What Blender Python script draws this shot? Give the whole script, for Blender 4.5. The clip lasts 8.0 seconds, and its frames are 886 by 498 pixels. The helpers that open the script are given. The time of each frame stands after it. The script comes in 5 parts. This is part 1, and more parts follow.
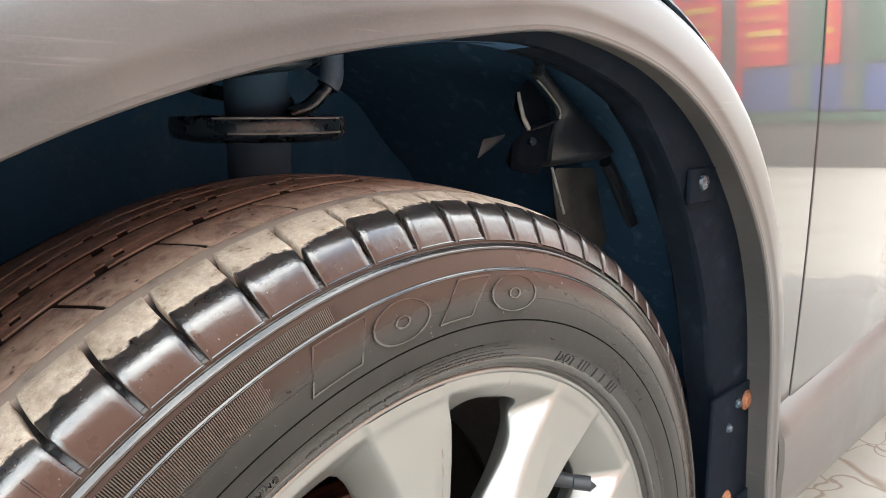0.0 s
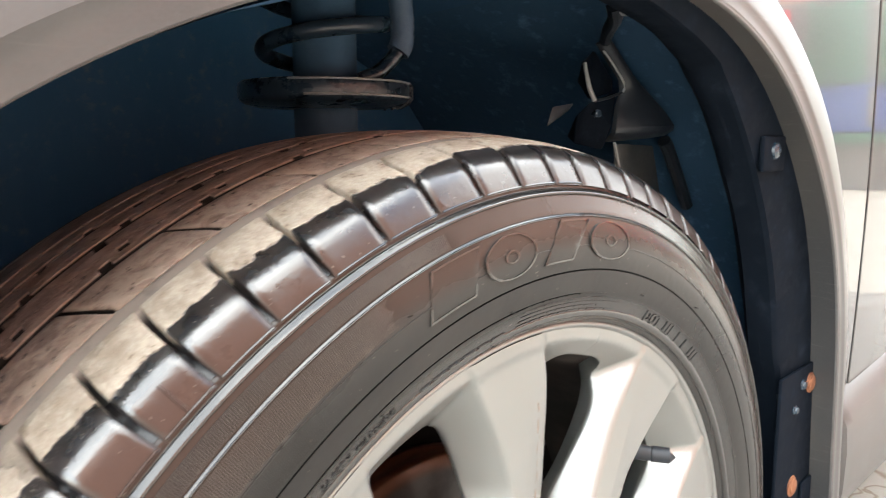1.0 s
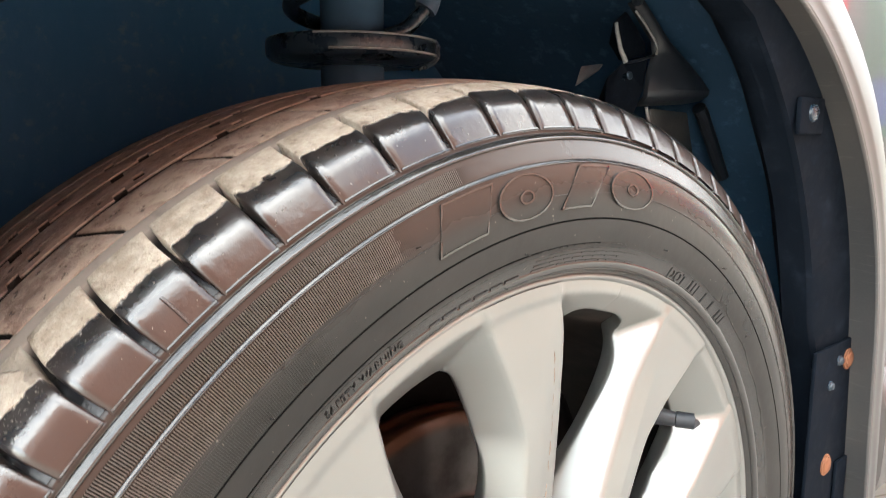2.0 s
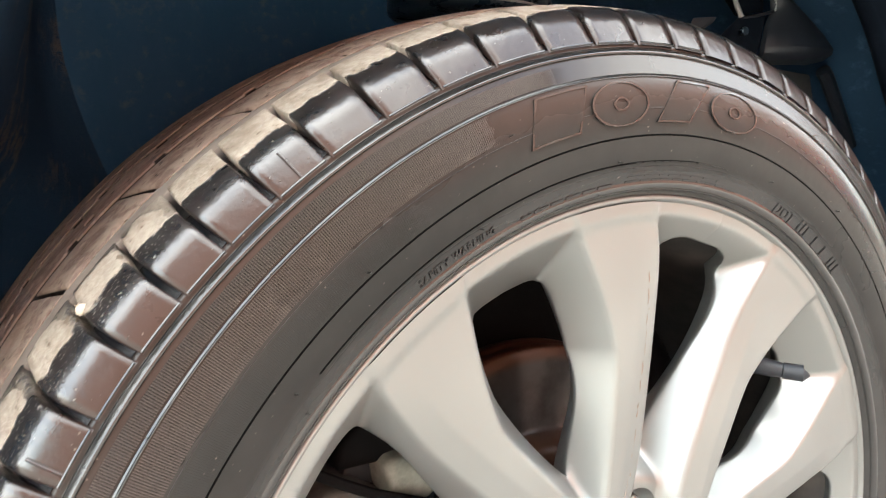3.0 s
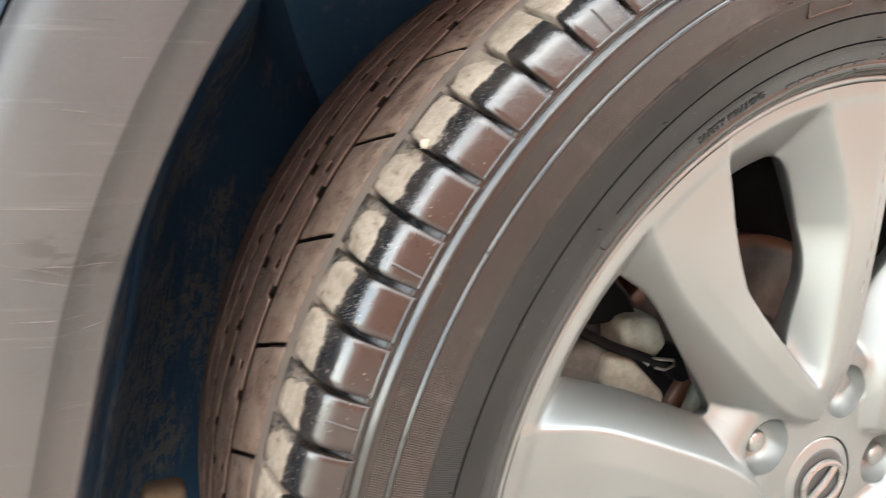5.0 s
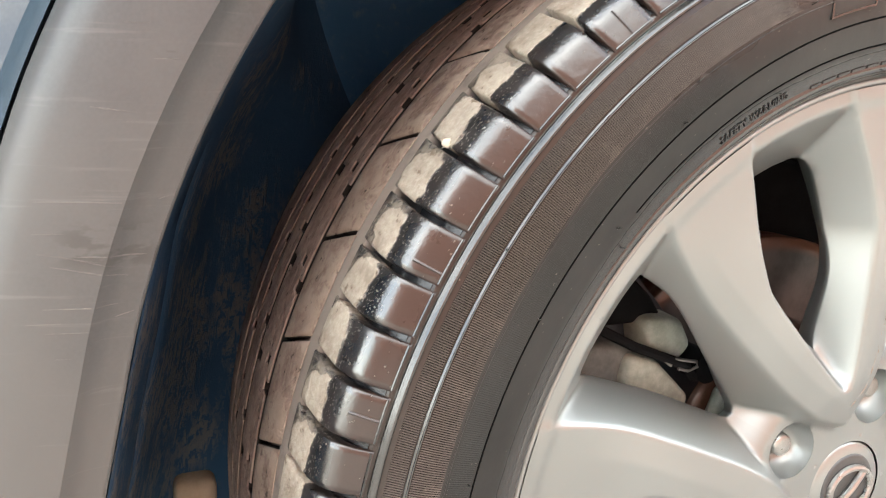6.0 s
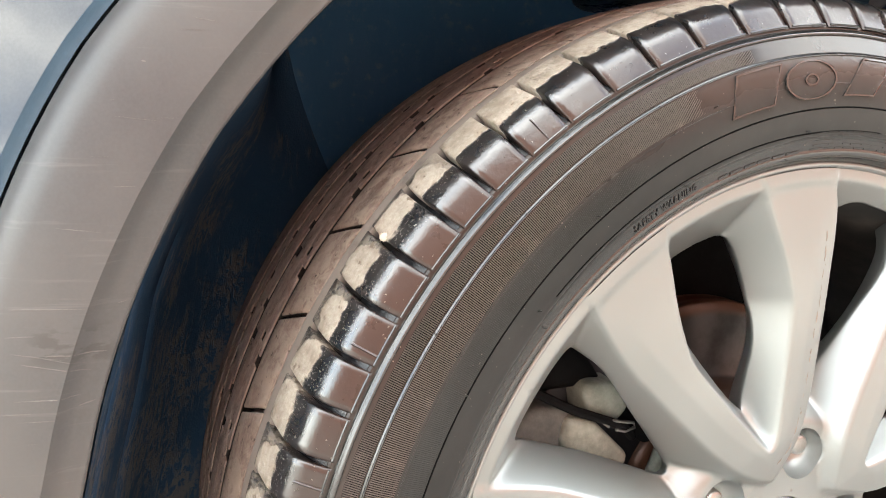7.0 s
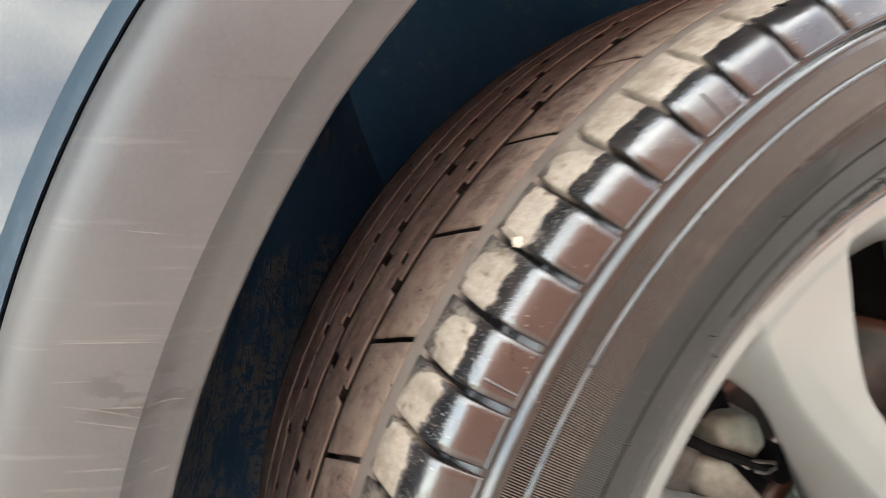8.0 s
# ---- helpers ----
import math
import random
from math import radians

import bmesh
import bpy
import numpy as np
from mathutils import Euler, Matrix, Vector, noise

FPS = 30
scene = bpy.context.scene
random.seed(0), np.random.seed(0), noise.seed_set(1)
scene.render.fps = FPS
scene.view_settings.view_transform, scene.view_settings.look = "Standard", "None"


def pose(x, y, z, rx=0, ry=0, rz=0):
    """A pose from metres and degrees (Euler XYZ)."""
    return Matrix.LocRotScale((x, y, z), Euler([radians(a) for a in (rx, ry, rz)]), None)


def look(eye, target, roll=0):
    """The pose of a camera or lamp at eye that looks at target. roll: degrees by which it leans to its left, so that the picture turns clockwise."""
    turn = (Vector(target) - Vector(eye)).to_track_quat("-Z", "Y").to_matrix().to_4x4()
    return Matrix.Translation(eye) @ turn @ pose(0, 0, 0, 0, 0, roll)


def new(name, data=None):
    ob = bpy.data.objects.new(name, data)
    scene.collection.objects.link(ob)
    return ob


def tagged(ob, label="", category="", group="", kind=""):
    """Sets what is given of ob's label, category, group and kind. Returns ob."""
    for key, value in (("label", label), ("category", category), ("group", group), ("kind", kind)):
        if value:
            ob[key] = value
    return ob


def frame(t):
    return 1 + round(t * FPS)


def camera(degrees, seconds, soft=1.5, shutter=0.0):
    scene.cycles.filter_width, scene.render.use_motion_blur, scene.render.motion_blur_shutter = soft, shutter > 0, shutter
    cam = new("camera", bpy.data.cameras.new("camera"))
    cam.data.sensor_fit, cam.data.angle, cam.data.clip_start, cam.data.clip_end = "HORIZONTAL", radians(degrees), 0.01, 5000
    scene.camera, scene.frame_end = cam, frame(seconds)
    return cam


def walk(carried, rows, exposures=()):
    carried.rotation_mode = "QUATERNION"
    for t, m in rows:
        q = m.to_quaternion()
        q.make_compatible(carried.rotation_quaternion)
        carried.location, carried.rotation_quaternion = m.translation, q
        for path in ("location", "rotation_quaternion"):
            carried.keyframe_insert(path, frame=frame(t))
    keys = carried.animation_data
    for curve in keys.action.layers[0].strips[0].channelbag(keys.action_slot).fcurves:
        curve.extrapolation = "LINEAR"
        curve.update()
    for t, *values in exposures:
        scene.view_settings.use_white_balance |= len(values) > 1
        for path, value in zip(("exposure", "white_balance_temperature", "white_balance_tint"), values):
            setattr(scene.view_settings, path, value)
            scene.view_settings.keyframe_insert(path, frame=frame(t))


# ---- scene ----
from mathutils.geometry import delaunay_2d_cdt

HZ = 0.313          # height of the wheel's centre over the ground: the tyre's radius

# ---------------------------------------------------------------- camera
cam = camera(62.0, 8.0, soft=0.85, shutter=0.4)
ROWS = [
    (0.0, -0.2427, -0.2390, 0.6616, 79.38, 0.00, -45.76),
    (0.5, -0.2378, -0.2164, 0.6451, 80.90, 0.02, -45.97),
    (1.0, -0.2734, -0.2051, 0.6210, 81.56, 0.04, -45.69),
    (1.2, -0.2824, -0.2015, 0.6160, 81.69, -0.05, -45.44),
    (2.3, -0.2615, -0.2226, 0.5832, 81.14, -0.72, -39.86),
    (2.5, -0.2701, -0.2290, 0.5697, 81.76, -0.85, -37.63),
    (3.0, -0.2714, -0.2411, 0.5498, 82.75, -0.99, -32.67),
    (3.5, -0.3141, -0.2461, 0.5337, 81.93, -1.18, -30.77),
    (4.0, -0.3309, -0.2347, 0.5165, 79.71, -1.35, -29.23),
    (4.5, -0.3434, -0.2344, 0.5183, 78.75, -1.48, -27.73),
    (5.0, -0.3578, -0.2327, 0.5162, 78.31, -1.72, -26.14),
    (5.2, -0.3707, -0.2308, 0.5057, 78.09, -1.80, -25.28),
    (6.3, -0.3502, -0.2479, 0.5224, 79.38, -1.46, -23.42),
    (6.5, -0.3477, -0.2544, 0.5291, 80.11, -1.50, -23.60),
    (7.0, -0.3436, -0.2777, 0.5422, 81.21, -1.32, -23.40),
    (7.5, -0.3507, -0.2696, 0.5455, 81.51, -1.24, -22.97),
    (8.0, -0.3631, -0.1979, 0.5323, 81.52, -1.35, -23.39),
]
walk(cam, [(t, pose(x, y, z, rx, ry, rz)) for t, x, y, z, rx, ry, rz in ROWS],
     exposures=[(t, e, 6750, 0.5) for t, e in ((0.0, 2.16), (1.0, 2.33), (2.5, 2.33), (3.0, 2.28), (4.5, 2.17), (5.2, 2.10), (6.5, 2.26), (7.5, 2.28), (8.0, 2.16))])

# ---------------------------------------------------------------- light
# hazy sky with broken cloud; the sun stands behind the car, whose near side lies in its own shade
world = bpy.data.worlds.new("sky")
scene.world = world
world.use_nodes = True
wn, wl = world.node_tree.nodes, world.node_tree.links
sky = wn.new("ShaderNodeTexSky")
sky.sky_type, sky.sun_disc = "NISHITA", False
sky.sun_elevation, sky.sun_rotation = radians(46), radians(12)
sky.air_density, sky.dust_density, sky.ozone_density = 1.0, 1.0, 1.0
way = wn.new("ShaderNodeTexCoord")
puffs = wn.new("ShaderNodeTexNoise")
puffs.inputs["Scale"].default_value = 2.4
puffs.inputs["Detail"].default_value = 6.0
puffs.inputs["Roughness"].default_value = 0.55
wl.new(way.outputs["Generated"], puffs.inputs["Vector"])
cover = wn.new("ShaderNodeMapRange")
cover.interpolation_type = "SMOOTHSTEP"
for key, x in (("From Min", 0.38), ("From Max", 0.64), ("To Min", 0.08), ("To Max", 0.92)):
    cover.inputs[key].default_value = x
wl.new(puffs.outputs["Fac"], cover.inputs["Value"])
cloudy = wn.new("ShaderNodeMix")
cloudy.data_type = "RGBA"
cloudy.inputs[7].default_value = (9.7, 9.5, 9.8, 1)
wl.new(cover.outputs["Result"], cloudy.inputs[0])
wl.new(sky.outputs["Color"], cloudy.inputs[6])
wl.new(cloudy.outputs[2], wn["Background"].inputs["Color"])
wn["Background"].inputs["Strength"].default_value = 0.28

sun = new("sun", bpy.data.lights.new("sun", "SUN"))
sun.data.energy, sun.data.angle, sun.data.color = 2.8, radians(0.6), (1.0, 0.95, 0.87)
sun.matrix_world = look((0.144, 0.680, 0.719), (0, 0, 0))

# ---------------------------------------------------------------- materials


class Mat:
    """A node material with a few shorthands."""

    def __init__(self, name, color=(0.5, 0.5, 0.5), rough=0.5, metal=0.0, coat=0.0, coat_rough=0.05, spec=0.5):
        self.m = bpy.data.materials.new(name)
        self.m.use_nodes = True
        self.n, self.l = self.m.node_tree.nodes, self.m.node_tree.links
        self.b = self.n["Principled BSDF"]
        self.set("Base Color", (*color, 1))
        self.set("Roughness", rough)
        self.set("Metallic", metal)
        self.set("Coat Weight", coat)
        self.set("Coat Roughness", coat_rough)
        self.set("Specular IOR Level", spec)
        tc = self.n.new("ShaderNodeTexCoord")
        self.co = tc.outputs["Object"]

    def set(self, key, value):
        if isinstance(value, bpy.types.NodeSocket):
            self.l.new(value, self.b.inputs[key])
        else:
            self.b.inputs[key].default_value = value

    def scaled(self, sx, sy, sz):
        k = self.n.new("ShaderNodeMapping")
        k.inputs["Scale"].default_value = (sx, sy, sz)
        self.l.new(self.co, k.inputs["Vector"])
        return k.outputs["Vector"]

    def noise(self, scale, detail=4.0, rough=0.6, co=None, dist=0.0):
        k = self.n.new("ShaderNodeTexNoise")
        k.inputs["Scale"].default_value = scale
        k.inputs["Detail"].default_value = detail
        k.inputs["Roughness"].default_value = rough
        k.inputs["Distortion"].default_value = dist
        self.l.new(co or self.co, k.inputs["Vector"])
        return k.outputs["Fac"]

    def math(self, op, a, b=0.0, clamp=False):
        k = self.n.new("ShaderNodeMath")
        k.operation, k.use_clamp = op, clamp
        for i, v in enumerate((a, b)):
            if isinstance(v, bpy.types.NodeSocket):
                self.l.new(v, k.inputs[i])
            else:
                k.inputs[i].default_value = v
        return k.outputs[0]

    def step(self, v, lo, hi, a=0.0, b=1.0):
        if lo > hi:
            lo, hi, a, b = hi, lo, b, a
        k = self.n.new("ShaderNodeMapRange")
        k.interpolation_type = "SMOOTHSTEP"
        self.l.new(v, k.inputs["Value"])
        for key, x in (("From Min", lo), ("From Max", hi), ("To Min", a), ("To Max", b)):
            k.inputs[key].default_value = x
        return k.outputs["Result"]

    def axis(self, i):
        k = self.n.new("ShaderNodeSeparateXYZ")
        self.l.new(self.co, k.inputs[0])
        return k.outputs[i]

    def radius(self):
        k = self.n.new("ShaderNodeSeparateXYZ")
        self.l.new(self.co, k.inputs[0])
        x2 = self.math("MULTIPLY", k.outputs[0], k.outputs[0])
        z2 = self.math("MULTIPLY", k.outputs[2], k.outputs[2])
        return self.math("SQRT", self.math("ADD", x2, z2))

    def mix(self, f, a, b):
        k = self.n.new("ShaderNodeMix")
        k.data_type = "RGBA"
        for i, v in ((0, f), (6, a), (7, b)):
            if isinstance(v, bpy.types.NodeSocket):
                self.l.new(v, k.inputs[i])
            elif i:
                k.inputs[i].default_value = (*v, 1)
            else:
                k.inputs[0].default_value = v
        return k.outputs[2]

    def bump(self, h, strength=0.3, dist=0.001):
        k = self.n.new("ShaderNodeBump")
        k.inputs["Strength"].default_value = strength
        k.inputs["Distance"].default_value = dist
        self.l.new(h, k.inputs["Height"])
        self.set("Normal", k.outputs["Normal"])
        if "Coat Normal" in self.b.inputs:
            self.l.new(k.outputs["Normal"], self.b.inputs["Coat Normal"])

    def shift(self):
        """Gives each object a stretch of its own in the textures, along the wheel's axis kept."""
        k = self.n.new("ShaderNodeCombineXYZ")
        r = self.random()
        self.l.new(self.math("MULTIPLY", r, 7.3), k.inputs[0])
        self.l.new(self.math("MULTIPLY", r, 3.1), k.inputs[2])
        v = self.n.new("ShaderNodeVectorMath")
        self.l.new(self.co, v.inputs[0])
        self.l.new(k.outputs[0], v.inputs[1])
        self.co = v.outputs[0]

    def random(self):
        return self.n.new("ShaderNodeObjectInfo").outputs["Random"]


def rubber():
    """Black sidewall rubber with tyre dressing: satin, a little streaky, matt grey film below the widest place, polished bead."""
    k = Mat("sidewall_rubber", rough=0.36, spec=0.5)
    film = k.noise(9.0, 5.0, 0.65)
    fine = k.noise(160.0, 3.0, 0.6)
    speck = k.step(k.noise(620.0, 1.0, 0.4), 0.775, 0.80)
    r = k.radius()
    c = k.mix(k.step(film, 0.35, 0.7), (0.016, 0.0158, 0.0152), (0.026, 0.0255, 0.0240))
    # brown of the mirrored wall, put into the outer sidewall's base colour
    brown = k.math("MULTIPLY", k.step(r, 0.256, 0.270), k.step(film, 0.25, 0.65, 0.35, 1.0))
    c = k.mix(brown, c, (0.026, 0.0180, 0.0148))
    k.set("Base Color", k.mix(speck, c, (0.12, 0.105, 0.09)))
    shine = k.math("ADD", k.step(r, 0.252, 0.272, 0.30, 0.24), k.step(r, 0.236, 0.230, 0.0, -0.10))
    k.set("Specular IOR Level", k.math("ADD", k.step(r, 0.250, 0.275, 0.18, 0.37), k.step(r, 0.236, 0.230, 0.0, 0.30)))
    k.set("Roughness", k.math("ADD", shine, k.math("MULTIPLY", k.math("SUBTRACT", film, 0.5), 0.22)))
    k.bump(k.math("ADD", fine, k.math("MULTIPLY", speck, 0.8)), 0.14, 0.0006)
    return k.m


def block_rubber():
    """Shoulder blocks: dressed black flank, dried pale mud on the running surface with a ragged edge."""
    k = Mat("shoulder_block_rubber", spec=0.22)
    ragged = k.noise(95.0, 5.0, 0.6)
    broad = k.noise(33.0, 2.0, 0.5)
    grain = k.noise(420.0, 4.0, 0.7)
    edge = k.math("ADD", k.axis(1), k.math("MULTIPLY", k.math("SUBTRACT", ragged, 0.5), 0.010))
    edge = k.math("ADD", edge, k.math("MULTIPLY", k.math("SUBTRACT", broad, 0.5), 0.014))
    edge = k.math("ADD", edge, k.math("MULTIPLY", k.math("SUBTRACT", k.random(), 0.5), 0.004))
    mud = k.step(edge, 0.0098, 0.0112)
    # on the blocks lower down the crust has broken away to one island in the middle of each
    low = k.step(k.axis(2), 0.236, 0.190)
    uv = k.n.new("ShaderNodeUVMap")
    cut = k.n.new("ShaderNodeSeparateXYZ")
    k.l.new(uv.outputs[0], cut.inputs[0])
    across = k.math("DIVIDE", k.math("SUBTRACT", k.math("ADD", cut.outputs[0], k.math("MULTIPLY", k.random(), 0.16)), 0.56), 0.54)
    along = k.math("DIVIDE", k.math("SUBTRACT", cut.outputs[1], 0.0166), 0.0124)
    far = k.math("SQRT", k.math("ADD", k.math("MULTIPLY", across, across), k.math("MULTIPLY", along, along)))
    far = k.math("ADD", far, k.math("MULTIPLY", k.math("SUBTRACT", ragged, 0.5), 1.0))
    far = k.math("ADD", far, k.math("MULTIPLY", k.math("SUBTRACT", broad, 0.5), 0.9))
    far = k.math("ADD", far, k.math("MULTIPLY", k.math("SUBTRACT", k.random(), 0.5), 0.25))
    isle = k.step(far, 1.02, 0.88)
    thin = k.math("MULTIPLY", k.step(far, 1.65, 1.0), k.step(k.axis(1), 0.009, 0.015))
    thin = k.math("MULTIPLY", k.math("MULTIPLY", thin, low), k.step(k.noise(190.0, 4.0, 0.7), 0.36, 0.58))
    smear = k.step(edge, 0.0040, 0.0110)
    mud_full = k.math("MULTIPLY", mud, k.math("SUBTRACT", 1.0, k.math("MULTIPLY", k.math("SUBTRACT", 1.0, isle), low)))
    mud_full = k.math("MAXIMUM", mud_full, k.math("MULTIPLY", thin, 0.55))
    grit = k.math("MULTIPLY", k.math("MULTIPLY", low, k.step(k.math("ABSOLUTE", k.math("SUBTRACT", edge, 0.0085)), 0.0060, 0.0010)), k.step(k.noise(1100.0, 1.0, 0.4), 0.64, 0.68))
    dried = k.mix(k.step(grain, 0.3, 0.75), (0.345, 0.303, 0.248), (0.46, 0.412, 0.345))
    dried = k.mix(k.step(k.noise(75.0, 5.0, 0.65), 0.44, 0.66), dried, (0.28, 0.240, 0.192))
    dried = k.mix(k.step(k.noise(150.0, 3.0, 0.6), 0.62, 0.70), dried, (0.19, 0.155, 0.120))
    specks = k.math("MAXIMUM", k.step(k.noise(640.0, 1.0, 0.4), 0.745, 0.77), grit)
    film = k.step(k.noise(40.0, 4.0, 0.65), 0.35, 0.65)
    wet = k.mix(film, (0.010, 0.0095, 0.0095), (0.022, 0.0175, 0.0155))
    # red of the wall mirrored in the flank, mixed into its base colour
    red = k.step(k.axis(1), 0.0035, -0.002)
    wet = k.mix(k.math("MULTIPLY", red, 0.8), wet, (0.028, 0.0148, 0.0115))
    wet = k.mix(k.math("MULTIPLY", k.math("MULTIPLY", smear, k.step(ragged, 0.35, 0.7)), 0.35), wet, (0.075, 0.066, 0.058))
    wet = k.mix(specks, wet, (0.15, 0.135, 0.115))
    k.set("Base Color", k.mix(mud_full, wet, dried))
    k.set("Coat Weight", k.math("MULTIPLY", k.math("SUBTRACT", 1.0, mud_full), k.step(k.axis(1), -0.002, 0.002, 0.30, 1.0)))
    k.set("Coat Roughness", k.step(k.noise(55.0, 4.0), 0.3, 0.7, 0.16, 0.24))
    k.set("Coat IOR", 1.85)
    k.set("Roughness", k.math("ADD", k.math("MULTIPLY", mud_full, 0.66), k.step(k.noise(70.0), 0.3, 0.7, 0.26, 0.38)))
    h = k.math("ADD", k.math("MULTIPLY", mud_full, 0.5), k.math("MULTIPLY", k.math("MULTIPLY", grain, mud_full), 0.6))
    h = k.math("ADD", h, k.math("MULTIPLY", specks, 0.45))
    k.bump(k.math("ADD", h, k.math("ADD", k.math("MULTIPLY", k.noise(230.0), 0.10), k.math("MULTIPLY", k.math("MULTIPLY", mud_full, k.noise(110.0, 3.0)), 0.9))), 0.85, 0.0020)
    return k.m


def rib_rubber():
    """Tread ribs under a crumbling coat of brown dust and dried mud, paler towards the shoulder."""
    k = Mat("tread_rib_rubber", rough=0.85, spec=0.3)
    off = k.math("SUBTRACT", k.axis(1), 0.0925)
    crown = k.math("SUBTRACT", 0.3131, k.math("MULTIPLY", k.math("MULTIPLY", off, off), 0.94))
    # dust ends at the running surface; the black below also paints recess shade
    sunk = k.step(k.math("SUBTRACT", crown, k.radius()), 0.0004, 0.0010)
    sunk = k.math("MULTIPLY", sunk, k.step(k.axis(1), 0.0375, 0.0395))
    k.shift()
    dust = k.noise(48.0, 6.0, 0.7)
    grain = k.noise(420.0, 4.0, 0.7)
    flakes = k.noise(105.0, 5.0, 0.62, dist=0.4)
    chips = k.noise(210.0, 3.0, 0.6)
    c = k.mix(k.step(dust, 0.34, 0.66), (0.165, 0.122, 0.102), (0.310, 0.238, 0.198))
    pale = k.math("MULTIPLY", k.step(k.axis(1), 0.072, 0.048), k.step(flakes, 0.40, 0.56))
    c = k.mix(k.math("MULTIPLY", pale, 0.55), c, (0.40, 0.335, 0.272))
    c = k.mix(k.math("MULTIPLY", k.step(grain, 0.50, 0.75), 0.7), c, (0.340, 0.268, 0.225))
    c = k.mix(k.math("MULTIPLY", k.step(chips, 0.36, 0.30), 0.8), c, (0.05, 0.042, 0.036))
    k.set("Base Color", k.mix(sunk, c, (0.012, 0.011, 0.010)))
    h = k.math("ADD", k.math("MULTIPLY", grain, 0.35), k.math("ADD", k.math("MULTIPLY", dust, 0.7), k.math("MULTIPLY", k.step(flakes, 0.40, 0.58), 0.6)))
    h = k.math("ADD", h, k.math("MULTIPLY", k.step(chips, 0.30, 0.38), 0.6))
    k.bump(h, 0.55, 0.0018)
    return k.m


def groove_rubber():
    """Floor of the grooves: black with grey caked mud."""
    k = Mat("groove_rubber", rough=0.7)
    f = k.noise(70.0, 5.0, 0.65)
    inner = k.step(k.axis(1), 0.0255, 0.0275)
    mud = k.math("MULTIPLY", k.step(f, 0.20, 0.5, 0.55, 1.0), k.math("MULTIPLY", inner, k.step(k.axis(1), 0.066, 0.058)))
    k.set("Base Color", k.mix(mud, (0.012, 0.012, 0.013), (0.25, 0.218, 0.19)))
    k.set("Roughness", k.step(k.axis(1), 0.012, 0.024, 0.24, 0.85))
    k.bump(k.noise(300.0), 0.3, 0.0006)
    return k.m


def alloy():
    """Silver lacquered alloy with a faint uneven film of dust."""
    k = Mat("silver_alloy", metal=0.78, rough=0.30, coat=0.15, coat_rough=0.15)
    film = k.noise(11.0, 1.0, 0.5)
    k.set("Base Color", k.mix(k.step(film, 0.3, 0.7), (0.260, 0.269, 0.262), (0.230, 0.237, 0.230)))
    k.set("Roughness", k.step(film, 0.3, 0.7, 0.36, 0.44))
    return k.m


def barrel_metal():
    k = Mat("rim_barrel_metal", (0.10, 0.095, 0.09), 0.55, 0.5)
    f = k.noise(30.0, 5.0)
    k.set("Base Color", k.mix(k.step(f, 0.35, 0.7), (0.028, 0.026, 0.025), (0.070, 0.060, 0.053)))
    return k.m


def paint(name, coat_rough, dirt):
    """Silver-grey metallic car paint with a clear coat; dirt dulls it and adds fine wiping marks."""
    k = Mat(name, metal=0.3 * (1 - dirt), rough=0.50, coat=1.0 - 0.55 * dirt, coat_rough=coat_rough, spec=0.1 + 0.165 * dirt)
    flake = k.noise(900.0, 2.0, 0.5)
    film = k.noise(7.0, 5.0, 0.6)
    streak = k.noise(1.0, 4.0, 0.65, k.scaled(16.0, 30.0, 420.0))
    c = k.mix(k.step(flake, 0.2, 0.8), (0.033, 0.033, 0.034), (0.042, 0.042, 0.043))
    c = k.mix(k.math("MULTIPLY", k.step(film, 0.35, 0.7), dirt), c, (0.064, 0.059, 0.055))
    c = k.mix(k.math("MULTIPLY", k.step(streak, 0.58, 0.74), dirt * 0.4), c, (0.11, 0.105, 0.098))
    if dirt > 0.5:
        # rubbed dark patch with a torn outline on the forward part of the flare
        torn = k.noise(1.0, 4.0, 0.65, k.scaled(60.0, 60.0, 170.0))
        zone = k.math("MULTIPLY", k.step(k.axis(0), -0.343, -0.352), k.math("MULTIPLY", k.step(k.axis(0), -0.376, -0.368), k.math("MULTIPLY", k.step(k.axis(2), 0.150, 0.156), k.step(k.axis(2), 0.168, 0.162))))
        c = k.mix(k.math("MULTIPLY", k.math("MULTIPLY", zone, k.step(torn, 0.46, 0.54)), 0.55), c, (0.022, 0.019, 0.017))
    k.set("Base Color", c)
    k.set("Coat Roughness", k.step(film, 0.3, 0.7, coat_rough, coat_rough * (1 + dirt)))
    return k.m


